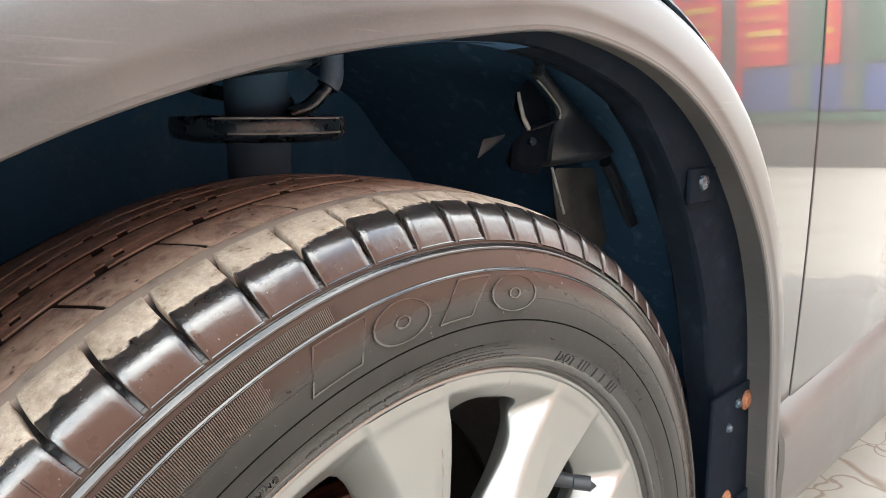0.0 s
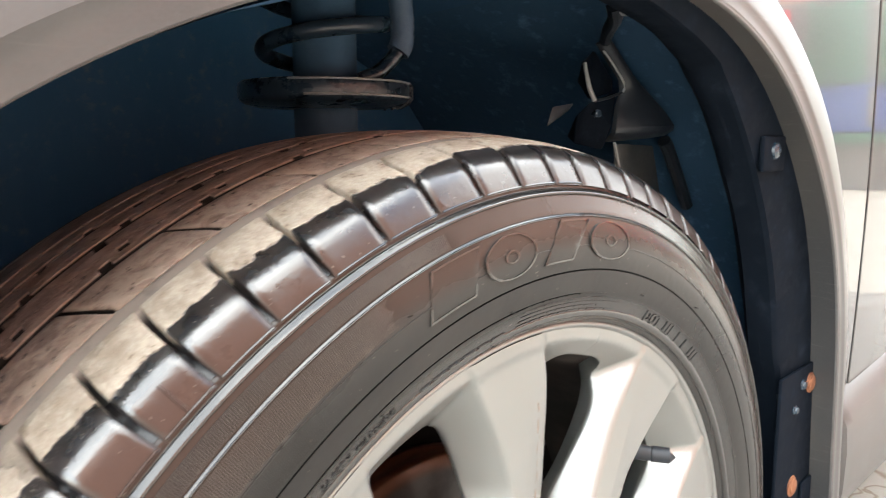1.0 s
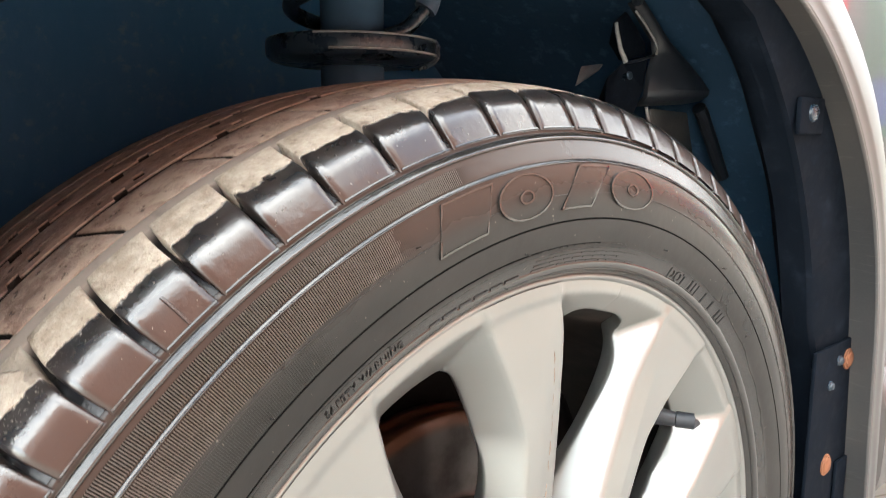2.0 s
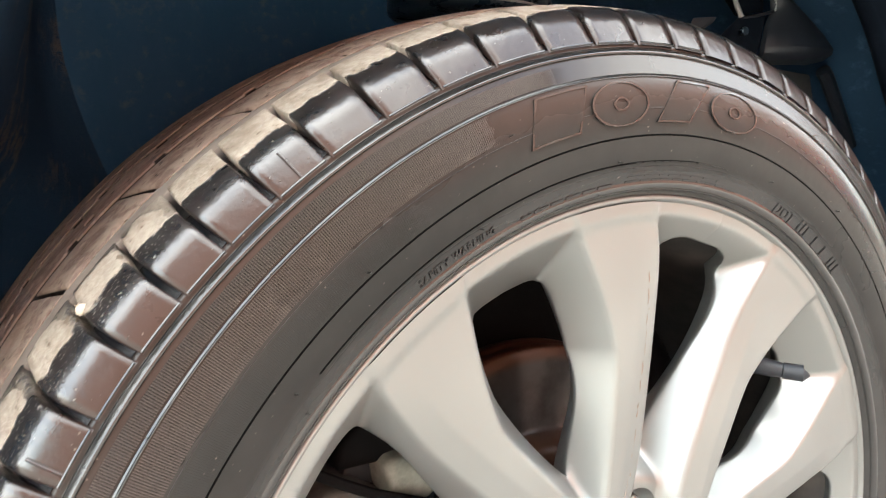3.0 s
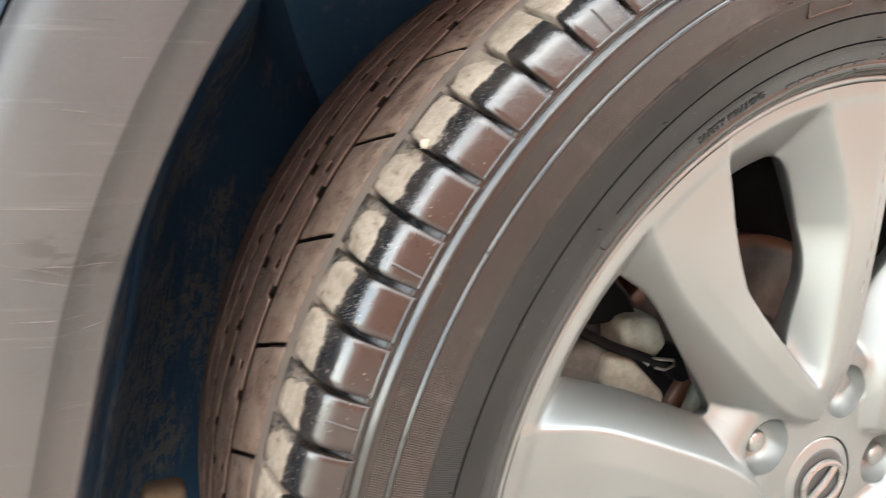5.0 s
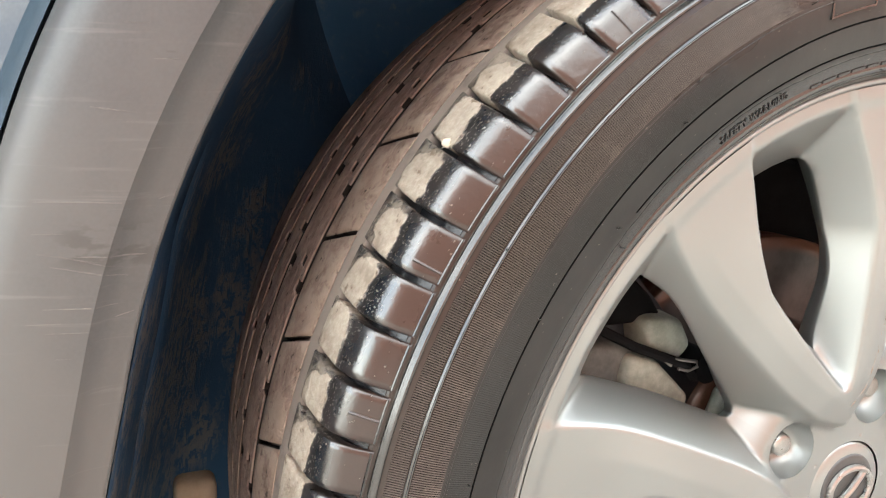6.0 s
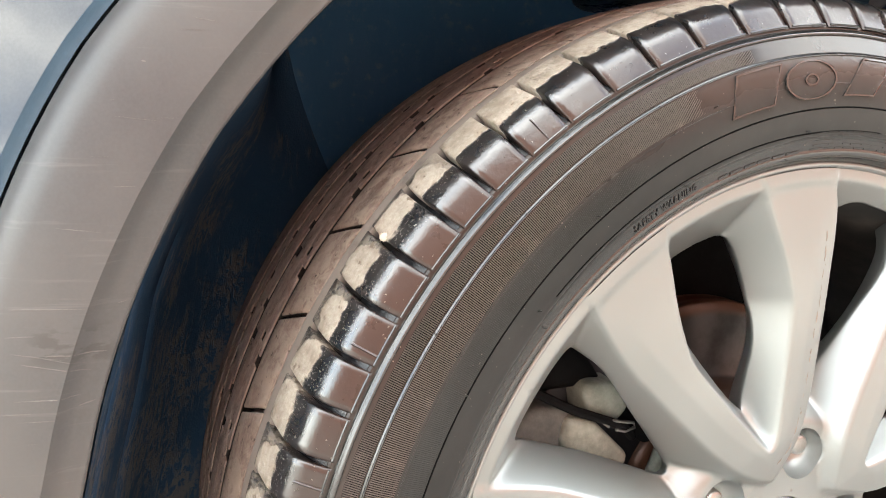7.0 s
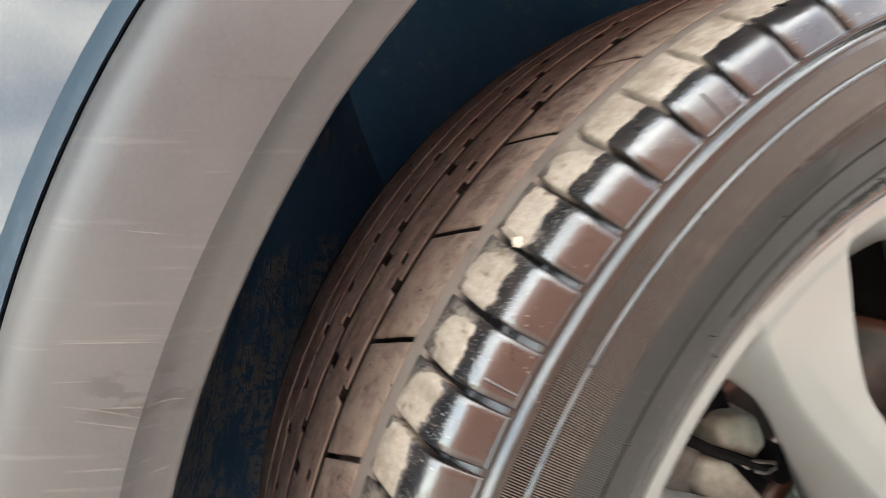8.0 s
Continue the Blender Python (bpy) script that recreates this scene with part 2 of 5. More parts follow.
def liner_plastic():
    """Navy-black felt-like liner with splashed, dried dust in vertical runs and fine speckles."""
    k = Mat("liner_plastic", rough=0.85, spec=0.12)
    runs = k.noise(1.0, 7.0, 0.75, k.scaled(50.0, 60.0, 14.0), 0.4)
    broad = k.noise(13.0, 3.0, 0.55)
    speck = k.noise(210.0, 4.0, 0.75)
    low = k.step(k.axis(2), 0.34, 0.0)
    front = k.step(k.axis(0), -0.04, -0.22)
    m = k.math("ADD", k.math("MULTIPLY", runs, 0.45), k.math("MULTIPLY", broad, 0.55))
    m = k.math("ADD", m, k.math("MULTIPLY", low, 0.08))
    m = k.math("MULTIPLY", k.step(m, 0.50, 0.62), front)
    spots = k.step(k.noise(120.0, 4.0, 0.7), 0.40, 0.52)
    streaks = k.step(k.noise(1.0, 4.0, 0.6, k.scaled(150.0, 150.0, 16.0)), 0.36, 0.46)
    m = k.math("MULTIPLY", k.math("MULTIPLY", m, spots), k.math("MULTIPLY", streaks, k.step(speck, 0.25, 0.55, 0.5, 1.0)))
    m = k.math("ADD", m, k.math("MULTIPLY", k.step(k.noise(28.0, 6.0, 0.7), 0.50, 0.75), 0.06), True)
    # the blue of the base holds the wheel-house haze
    k.set("Base Color", k.mix(m, (0.031, 0.073, 0.134), (0.130, 0.134, 0.138)))
    k.bump(k.math("ADD", speck, k.math("MULTIPLY", m, 0.8)), 0.4, 0.0012)
    return k.m


def inner_haze():
    """Navy inner wall, haze and fill light in its colour, thin veil of dust."""
    k = Mat("haze_blue_inner", rough=0.85, spec=0.12)
    veil = k.noise(1.0, 6.0, 0.7, k.scaled(16.0, 16.0, 7.0))
    fine = k.noise(90.0, 5.0, 0.7)
    c = k.mix(k.step(veil, 0.40, 0.68), (0.044, 0.120, 0.226), (0.056, 0.132, 0.240))
    c = k.mix(k.math("MULTIPLY", k.step(fine, 0.52, 0.72), k.step(veil, 0.42, 0.6)), c, (0.105, 0.165, 0.230))
    k.set("Base Color", c)
    k.bump(fine, 0.3, 0.001)
    return k.m


def plastic(name, color, rough, spec=0.5):
    k = Mat(name, color, rough, spec=spec)
    f = k.noise(60.0, 5.0, 0.65)
    k.set("Base Color", k.mix(k.step(f, 0.5, 0.8), color, tuple(min(1.0, c * 1.9 + 0.15 * max(color) ** 0.8) for c in color)))
    k.set("Roughness", k.step(f, 0.3, 0.7, rough * 0.85, min(1.0, rough * 1.2)))
    k.bump(k.noise(300.0, 3.0), 0.15, 0.0006)
    return k.m


def cast_metal(name, a, b, rough, metal):
    k = Mat(name, a, rough, metal)
    f = k.noise(55.0, 6.0, 0.7)
    k.set("Base Color", k.mix(k.step(f, 0.35, 0.68), a, b))
    k.set("Roughness", k.step(f, 0.3, 0.7, rough, min(1.0, rough + 0.2)))
    k.bump(k.noise(260.0, 4.0), 0.35, 0.001)
    return k.m


def disc_metal():
    """Brake disc: turned grey ring with a rusty outer edge."""
    k = Mat("brake_disc_metal", metal=0.7, rough=0.4)
    r = k.radius()
    rust = k.math("ADD", k.step(r, 0.117, 0.123), k.step(r, 0.080, 0.074), True)
    rings = k.noise(1.0, 3.0, 0.6, k.scaled(1.0, 1.0, 1.0))
    c = k.mix(k.step(k.noise(40.0, 5.0), 0.35, 0.7), (0.075, 0.072, 0.070), (0.04, 0.037, 0.035))
    k.set("Base Color", k.mix(rust, c, (0.075, 0.034, 0.020)))
    k.set("Metallic", k.math("SUBTRACT", 0.7, k.math("MULTIPLY", rust, 0.6)))
    k.set("Roughness", k.step(rings, 0.3, 0.7, 0.30, 0.5))
    return k.m


def masonry(name, a, b, scale=3.0):
    k = Mat(name, a, 0.85)
    k.set("Base Color", k.mix(k.step(k.noise(scale, 6.0, 0.65), 0.35, 0.7), a, b))
    k.bump(k.noise(30.0, 4.0), 0.3, 0.01)
    return k.m


def paving():
    """Pale concrete yard with dirt and hairline cracks."""
    k = Mat("pale_paving", rough=0.85)
    f = k.noise(1.4, 6.0, 0.65)
    v = k.n.new("ShaderNodeTexVoronoi")
    v.feature = "DISTANCE_TO_EDGE"
    v.inputs["Scale"].default_value = 7.0
    wob = k.n.new("ShaderNodeTexNoise")
    wob.inputs["Scale"].default_value = 5.0
    k.l.new(k.co, wob.inputs["Vector"])
    bend = k.n.new("ShaderNodeVectorMath")
    bend.operation = "MULTIPLY_ADD"
    bend.inputs[1].default_value = (0.30, 0.30, 0.0)
    k.l.new(wob.outputs["Color"], bend.inputs[0])
    k.l.new(k.co, bend.inputs[2])
    k.l.new(bend.outputs[0], v.inputs["Vector"])
    crack = k.step(v.outputs["Distance"], 0.0, 0.03, 1.0, 0.0)
    c = k.mix(k.step(f, 0.3, 0.7), (0.36, 0.335, 0.30), (0.29, 0.268, 0.24))
    k.set("Base Color", k.mix(k.math("MULTIPLY", crack, 0.75), c, (0.16, 0.115, 0.085)))
    k.bump(k.noise(60.0, 4.0), 0.3, 0.004)
    return k.m


GLOSSY = plastic("polished_rubber_edge", (0.014, 0.013, 0.012), 0.16, 0.8)
SERRATION = plastic("dusty_rubber_serration", (0.060, 0.047, 0.040), 0.5, 0.4)
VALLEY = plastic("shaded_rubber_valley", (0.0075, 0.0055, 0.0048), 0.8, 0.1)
# thin near-black lines paint the shade of moulded grooves
GROOVE_LINE = plastic("groove_shade_line", (0.004, 0.004, 0.004), 0.9, 0.03)
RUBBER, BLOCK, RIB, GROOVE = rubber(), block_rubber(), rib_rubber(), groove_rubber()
ALLOY, BARREL = alloy(), barrel_metal()
FLARE_PAINT = paint("dusty_silver_paint", 0.30, 0.9)
EDGE_SKY = plastic("sky_tinted_edge", (0.022, 0.036, 0.050), 0.5, 0.18)
SCRATCH = plastic("bared_primer", (0.104, 0.098, 0.091), 0.6, 0.3)
BODY_PAINT = paint("clean_silver_paint", 0.02, 0.15)
LINER, INNER = liner_plastic(), inner_haze()
FLANGE = plastic("black_flange_plastic", (0.0034, 0.0056, 0.0094), 0.75, 0.05)
BLACK = plastic("black_plastic", (0.011, 0.014, 0.019), 0.42, 0.4)
GAP_FILL = plastic("dark_gap_fill", (0.010, 0.010, 0.010), 0.6, 0.3)
NAVY = cast_metal("dark_painted_steel", (0.028, 0.068, 0.115), (0.038, 0.080, 0.130), 0.85, 0.0)
BLUE_STEEL = cast_metal("blue_black_steel", (0.050, 0.080, 0.125), (0.075, 0.105, 0.150), 0.5, 0.0)
RUST = cast_metal("rusty_steel", (0.21, 0.085, 0.040), (0.12, 0.05, 0.028), 0.7, 0.35)
CAST = cast_metal("dusty_cast_metal", (0.30, 0.315, 0.27), (0.19, 0.20, 0.175), 0.7, 0.1)
IRON = cast_metal("black_oily_iron", (0.010, 0.020, 0.032), (0.018, 0.030, 0.044), 0.20, 0.0)
OILY = plastic("black_oily_steel", (0.0045, 0.0045, 0.005), 0.75, 0.08)
SHADED_LINER = plastic("shaded_liner_blue", (0.031, 0.067, 0.116), 0.75, 0.10)
WORN_HIGHLIT = cast_metal("worn_highlit_edge", (0.30, 0.31, 0.30), (0.20, 0.21, 0.21), 0.45, 0.1)
DUSTY_IRON = cast_metal("dusty_iron", (0.020, 0.022, 0.023), (0.055, 0.057, 0.055), 0.55, 0.2)
GREY_CAST = cast_metal("grey_cast_metal", (0.128, 0.137, 0.132), (0.080, 0.086, 0.084), 0.7, 0.1)
CHROME = cast_metal("dull_chrome", (0.36, 0.355, 0.34), (0.26, 0.25, 0.235), 0.25, 0.9)
CAP = plastic("grey_cap_plastic", (0.035, 0.034, 0.033), 0.4)
SCRAPE = cast_metal("scraped_lacquer", (0.26, 0.20, 0.165), (0.16, 0.12, 0.10), 0.8, 0.0)
DISC = disc_metal()
STONE = cast_metal("pale_pebble", (0.62, 0.56, 0.46), (0.50, 0.44, 0.35), 0.85, 0.0)

# ---------------------------------------------------------------- mesh helpers


def sharpen(bm, degrees=34):
    limit = radians(degrees)
    for f in bm.faces:
        f.smooth = True
    for e in bm.edges:
        if len(e.link_faces) == 2 and e.calc_face_angle(0) > limit:
            e.smooth = False


def mesh_of(name, bm, material, degrees=34):
    sharpen(bm, degrees)
    me = bpy.data.meshes.new(name)
    bm.to_mesh(me)
    bm.free()
    me.materials.append(material)
    return me


def part(name, bm, material, parent, label="", degrees=34, kind=""):
    ob = new(name, mesh_of(name, bm, material, degrees))
    ob.parent = parent
    return tagged(ob, label, kind=kind)


def thing(name, label, category, at=(0, 0, HZ), group=""):
    ob = new(name)
    ob.location = at
    ob.empty_display_size = 0.05
    return tagged(ob, label, category, group)


def grid_bm(rows, close_u=False, close_v=False, bm=None):
    """A sheet through rows of points."""
    bm = bm or bmesh.new()
    vs = [[bm.verts.new(p) for p in row] for row in rows]
    n, m = len(vs), len(vs[0])
    for i in range(n if close_u else n - 1):
        for j in range(m if close_v else m - 1):
            a, b = vs[i], vs[(i + 1) % n]
            q = (a[j], b[j], b[(j + 1) % m], a[(j + 1) % m])
            bm.faces.new(q)
    return bm


def polar(r, deg, y):
    a = radians(deg)
    return (r * math.sin(a), y, r * math.cos(a))


def revolve(profile, steps=128, lo=0.0, hi=360.0, closed=False, bm=None):
    """profile: (r, y) points turned about the y axis; angles from straight up, clockwise as seen from outside."""
    full = hi - lo >= 359.9
    n = steps if full else steps + 1
    rows = [[polar(r, lo + (hi - lo) * i / steps, y) for r, y in profile] for i in range(n)]
    return grid_bm(rows, close_u=full, close_v=closed, bm=bm)


def tidy(bm):
    bmesh.ops.remove_doubles(bm, verts=bm.verts, dist=1e-6)
    bmesh.ops.recalc_face_normals(bm, faces=bm.faces)
    return bm


def box_bm(lo, hi, bevel=0.0, segments=2, bm=None):
    own = bmesh.new()
    bmesh.ops.create_cube(own, size=1.0)
    for v in own.verts:
        v.co = Vector([lo[i] + (hi[i] - lo[i]) * (v.co[i] + 0.5) for i in range(3)])
    if bevel:
        bmesh.ops.bevel(own, geom=own.edges[:], offset=bevel, segments=segments, profile=0.5, affect="EDGES")
    if bm is None:
        return own
    me = bpy.data.meshes.new("tmp")
    own.to_mesh(me)
    own.free()
    bm.from_mesh(me)
    bpy.data.meshes.remove(me)
    return bm


def hull_bm(points, bevel=0.0, segments=2):
    bm = bmesh.new()
    vs = [bm.verts.new(p) for p in points]
    out = bmesh.ops.convex_hull(bm, input=vs)
    bmesh.ops.delete(bm, geom=[g for g in out["geom_unused"] if isinstance(g, bmesh.types.BMVert)], context="VERTS")
    bmesh.ops.dissolve_limit(bm, angle_limit=0.02, verts=bm.verts[:], edges=bm.edges[:])
    if bevel:
        bmesh.ops.bevel(bm, geom=bm.edges[:], offset=bevel, segments=segments, profile=0.5, affect="EDGES")
    bmesh.ops.recalc_face_normals(bm, faces=bm.faces)
    return bm


def tube_bm(points, r, sides=8, closed=False, bm=None):
    """A round bar through points."""
    pts = [Vector(p) for p in points]
    n = len(pts)
    rows = []
    up = Vector((0.03, 0.1, 1)).normalized()
    for i, p in enumerate(pts):
        a = pts[(i - 1) % n] if closed or i else p
        b = pts[(i + 1) % n] if closed or i < n - 1 else p
        d = (b - a).normalized()
        s = d.cross(up)
        if s.length < 1e-3:
            s = d.cross(Vector((1, 0, 0)))
        s.normalize()
        w = s.cross(d)
        rr = r(i / max(1, n - 1)) if callable(r) else r
        rows.append([p + rr * (math.cos(2 * math.pi * k / sides) * s + math.sin(2 * math.pi * k / sides) * w) for k in range(sides)])
    bm = grid_bm(rows, close_u=closed, close_v=True, bm=bm)
    if not closed:
        for row in (rows[0], rows[-1]):
            bm.faces.new([bm.verts.new(p) for p in row])
    return tidy(bm)


def smooth_path(points, n):
    """A rounded line through points."""
    p = [Vector(q) for q in points]
    p = [2 * p[0] - p[1], *p, 2 * p[-1] - p[-2]]
    out = []
    for i in range(n):
        u = i / (n - 1) * (len(p) - 3)
        k = min(int(u), len(p) - 4)
        t = u - k
        a, b, c, d = p[k:k + 4]
        out.append(0.5 * (2 * b + (c - a) * t + (2 * a - 5 * b + 4 * c - d) * t * t + (3 * b - a - 3 * c + d) * t ** 3))
    return out


def lathe_along(profile, base, axis, sides=20):
    """profile (r, h) turned about an axis through base."""
    ax = Vector(axis).normalized()
    q = ax.to_track_quat("Z", "Y").to_matrix()
    rows = [[Vector(base) + q @ Vector((r * math.cos(2 * math.pi * i / sides), r * math.sin(2 * math.pi * i / sides), h)) for r, h in profile] for i in range(sides)]
    return tidy(grid_bm(rows, close_u=True))


# ---------------------------------------------------------------- ground and surroundings
def build_ground():
    bm = bmesh.new()
    bmesh.ops.create_grid(bm, x_segments=2, y_segments=2, size=400)
    ob = new("ground", mesh_of("ground", bm, paving()))
    tagged(ob, "pale beige cracked concrete paving of a yard", "ground", kind="structure")


def build_surroundings():
    """Reddish wall across the yard and a stall with red and blue boards behind the car; both are only mirrored in the paint."""
    wall = masonry("reddish_plaster", (0.31, 0.160, 0.125), (0.245, 0.128, 0.10), 1.5)
    ob = new("wall_opposite", mesh_of("wall_opposite", box_bm((-7, -6.4, 0), (24, -6.0, 5.8), 0.03), wall))
    tagged(ob, "reddish-brown plastered wall across the yard", "wall", kind="structure")
    stall = thing("market_stall", "roadside stall with red, blue and yellow boards", "stall", (9.5, -3.2, 0))
    cream = masonry("cream_board", (0.20, 0.20, 0.19), (0.15, 0.145, 0.135))
    red, blue = plastic("red_board", (0.72, 0.018, 0.030), 0.5), plastic("blue_board", (0.022, 0.075, 0.26), 0.5)
    yellow = plastic("yellow_board", (0.85, 0.52, 0.03), 0.5)
    green, orange = plastic("dark_green_board", (0.03, 0.13, 0.08), 0.5), plastic("orange_board", (0.85, 0.22, 0.02), 0.5)
    part("back_panel", box_bm((0.1, -1.6, 0.0), (0.25, 1.0, 2.45), 0.01), cream, stall)
    part("base_board", box_bm((0.0, -1.6, 0.74), (0.08, 1.0, 1.34), 0.01), blue, stall, "blue board")
    part("kerb_board", box_bm((-0.04, -1.6, 0.60), (0.06, 1.0, 0.72), 0.01), green, stall, "dark green board")
    for i in range(3):
        y = -1.46 + 0.84 * i
        foot = 0.66 if i == 0 else 1.36
        part("front_panel", box_bm((-0.06, y, foot), (-0.01, y + 0.54, 2.35), 0.01), green if i == 2 else red, stall, "dark green board" if i == 2 else "red board")
        part("post", box_bm((-0.10, y - 0.07, 0.60), (-0.02, y - 0.01, 2.40), 0.01), green if i == 2 else red, stall, "painted post")
        part("poster", box_bm((-0.03, y + 0.58, 0.80), (-0.01, y + 0.74, 1.30), 0.005), cream, stall, "pale poster")
        for z, m in () if i == 2 else ((1.55, orange), (1.75, yellow), (1.95, orange), (2.15, yellow)):
            part("stripe", box_bm((-0.09, y + 0.06, z), (-0.065, y + 0.48, z + 0.08), 0.005), m, stall, "yellow stripe" if m is yellow else "orange stripe")


# ---------------------------------------------------------------- tyre
PROFILE = [(0.214, 0.012), (0.2165, 0.004), (0.2205, -0.0022), (0.2225, -0.0045), (0.2265, -0.0068), (0.2330, -0.0095),
           (0.2405, -0.0118), (0.2490, -0.0133), (0.2575, -0.0138), (0.2660, -0.0130), (0.2730, -0.0112), (0.2790, -0.0088),
           (0.2840, -0.0068), (0.2880, -0.0052), (0.2936, -0.0024), (0.2992, 0.0010), (0.3032, 0.0057), (0.3055, 0.0120),
           (0.3069, 0.0185), (0.3085, 0.0255), (0.3100, 0.0350), (0.3118, 0.0520), (0.3128, 0.0720), (0.3131, 0.0925)]
MID = 0.0925
HALF = PROFILE + [(r, 2 * MID - y) for r, y in PROFILE[-2::-1]]


def smooth_profile(points, n):
    """Catmull-Rom curve through the points, evenly spaced."""
    p = np.array(points)
    p = np.vstack([2 * p[0] - p[1], p, 2 * p[-1] - p[-2]])
    fine = []
    for i in range(1, len(p) - 2):
        for t in np.linspace(0, 1, 24, endpoint=False):
            a, b, c, d = p[i - 1], p[i], p[i + 1], p[i + 2]
            fine.append(0.5 * ((2 * b) + (c - a) * t + (2 * a - 5 * b + 4 * c - d) * t * t + (3 * b - a - 3 * c + d) * t ** 3))
    fine = np.array(fine + [p[-2]])
    s = np.r_[0, np.cumsum(np.linalg.norm(np.diff(fine, axis=0), axis=1))]
    q = np.linspace(0, s[-1], n)
    return np.stack([np.interp(q, s, fine[:, 0]), np.interp(q, s, fine[:, 1])], 1)


CURVE = smooth_profile(HALF, 900)
TANGENT = np.gradient(CURVE, axis=0)
TANGENT /= np.linalg.norm(TANGENT, axis=1)[:, None]
NORMAL = np.stack([-TANGENT[:, 1], TANGENT[:, 0]], 1) * -1.0
if NORMAL[450][0] < 0:
    NORMAL = -NORMAL


def at_y(y):
    """Index on the outer half of the curve's crown where it passes y."""
    k = np.arange(250, 650)
    return int(k[np.argmin(abs(CURVE[k, 1] - y) + (CURVE[k, 0] < 0.285))])


def at_r(r):
    k = np.arange(0, 330)
    k = k[CURVE[k, 0] < 0.3005]
    return int(k[np.argmin(abs(CURVE[k, 0] - r))])


# angles of the shoulder grooves; unequal pitch as moulded
SEEN = [-78.4, -74.4, -70.3, -66.1, -62.0, -57.6, -53.0, -48.6, -44.4, -40.0, -35.3, -30.2, -25.1, -19.7, -14.2, -8.9, -3.8, 1.1, 5.4]
REST = (360.0 + SEEN[0] - SEEN[-1]) / 60


def block_bm(i0, i1, ns, a0, a1, na, depth, gap, skew=None, bevel=0.0006, lift=0.0, ends=(True, True)):
    """A raised block of tread between two angles and two places on the profile: bevelled top, four walls."""
    ss = np.linspace(i0, i1, ns)
    rows = []
    rim = math.degrees(gap / 2 / 0.3)
    bev = math.degrees(bevel / 0.3)
    us = [("w", 0.0), ("e", 0.0), *(("t", u) for u in np.linspace(0, 1, na)), ("e", 1.0), ("w", 1.0)]
    for kind, u in us:
        row = []
        lines = [(ss[0], True)] if ends[0] else []
        lines += [(s, False) for s in ss]
        lines += [(ss[-1], True)] if ends[1] else []
        for s, wall in lines:
            k = int(round(s))
            f = (s - i0) / (i1 - i0)
            sk = skew(f) if skew else 0.0
            lo, hi = a0 + rim, a1 - rim
            dep = depth(f) if callable(depth) else depth
            sink = 0.0
            if kind == "t":
                ang = lo + bev + (hi - lo - 2 * bev) * u
            else:
                ang = lo + (hi - lo) * u
                sink = min(bevel, dep) if kind == "e" else dep
            if wall:
                sink = max(sink, dep)
            p = CURVE[k] + NORMAL[k] * (lift - sink)
            if not wall and s in (ss[0], ss[-1]) and kind == "t" and ((s == ss[0] and ends[0]) or (s == ss[-1] and ends[1])):
                p = CURVE[k] + NORMAL[k] * (lift - bevel * 0.6)
            row.append(polar(p[0], ang + sk, p[1]))
        rows.append(row)
    return tidy(grid_bm(rows))


def charted(bm, a0, a1):
    """Gives a block a chart: its share of the angle, and the distance along the axle."""
    uv = bm.loops.layers.uv.new("chart")
    for f in bm.faces:
        for lp in f.loops:
            x, y, z = lp.vert.co
            lp[uv].uv = ((math.degrees(math.atan2(x, z)) - a0) / (a1 - a0), y)
    return bm


def ring_ridge(r0, width, height, lo=0.0, hi=360.0, steps=240, ramp=False):
    """A moulded line round the sidewall; a ramp has its steep side towards the hub."""
    prof = []
    for f, h in ((-1.05, -0.0006), (-1.0, 0.0), (-0.86, 0.60), (-0.72, 0.94), (-0.55, 1.0), (-0.3, 0.88), (0.0, 0.66), (0.4, 0.36), (0.8, 0.06), (1.0, -0.05), (1.1, -0.0006)) if ramp else ((-1.05, -0.0006), (-1.0, 0.0), (-0.82, 0.42), (-0.55, 0.80), (-0.2, 0.98), (0.1, 1.0), (0.4, 0.86), (0.7, 0.56), (0.9, 0.24), (1.0, -0.05), (1.1, -0.0006)):
        k = at_r(r0 + f * width / 2)
        p = CURVE[k] + NORMAL[k] * (height * h if abs(f) < 1.02 else -0.0006)
        prof.append((p[0], p[1]))
    return revolve(prof, steps, lo, hi)


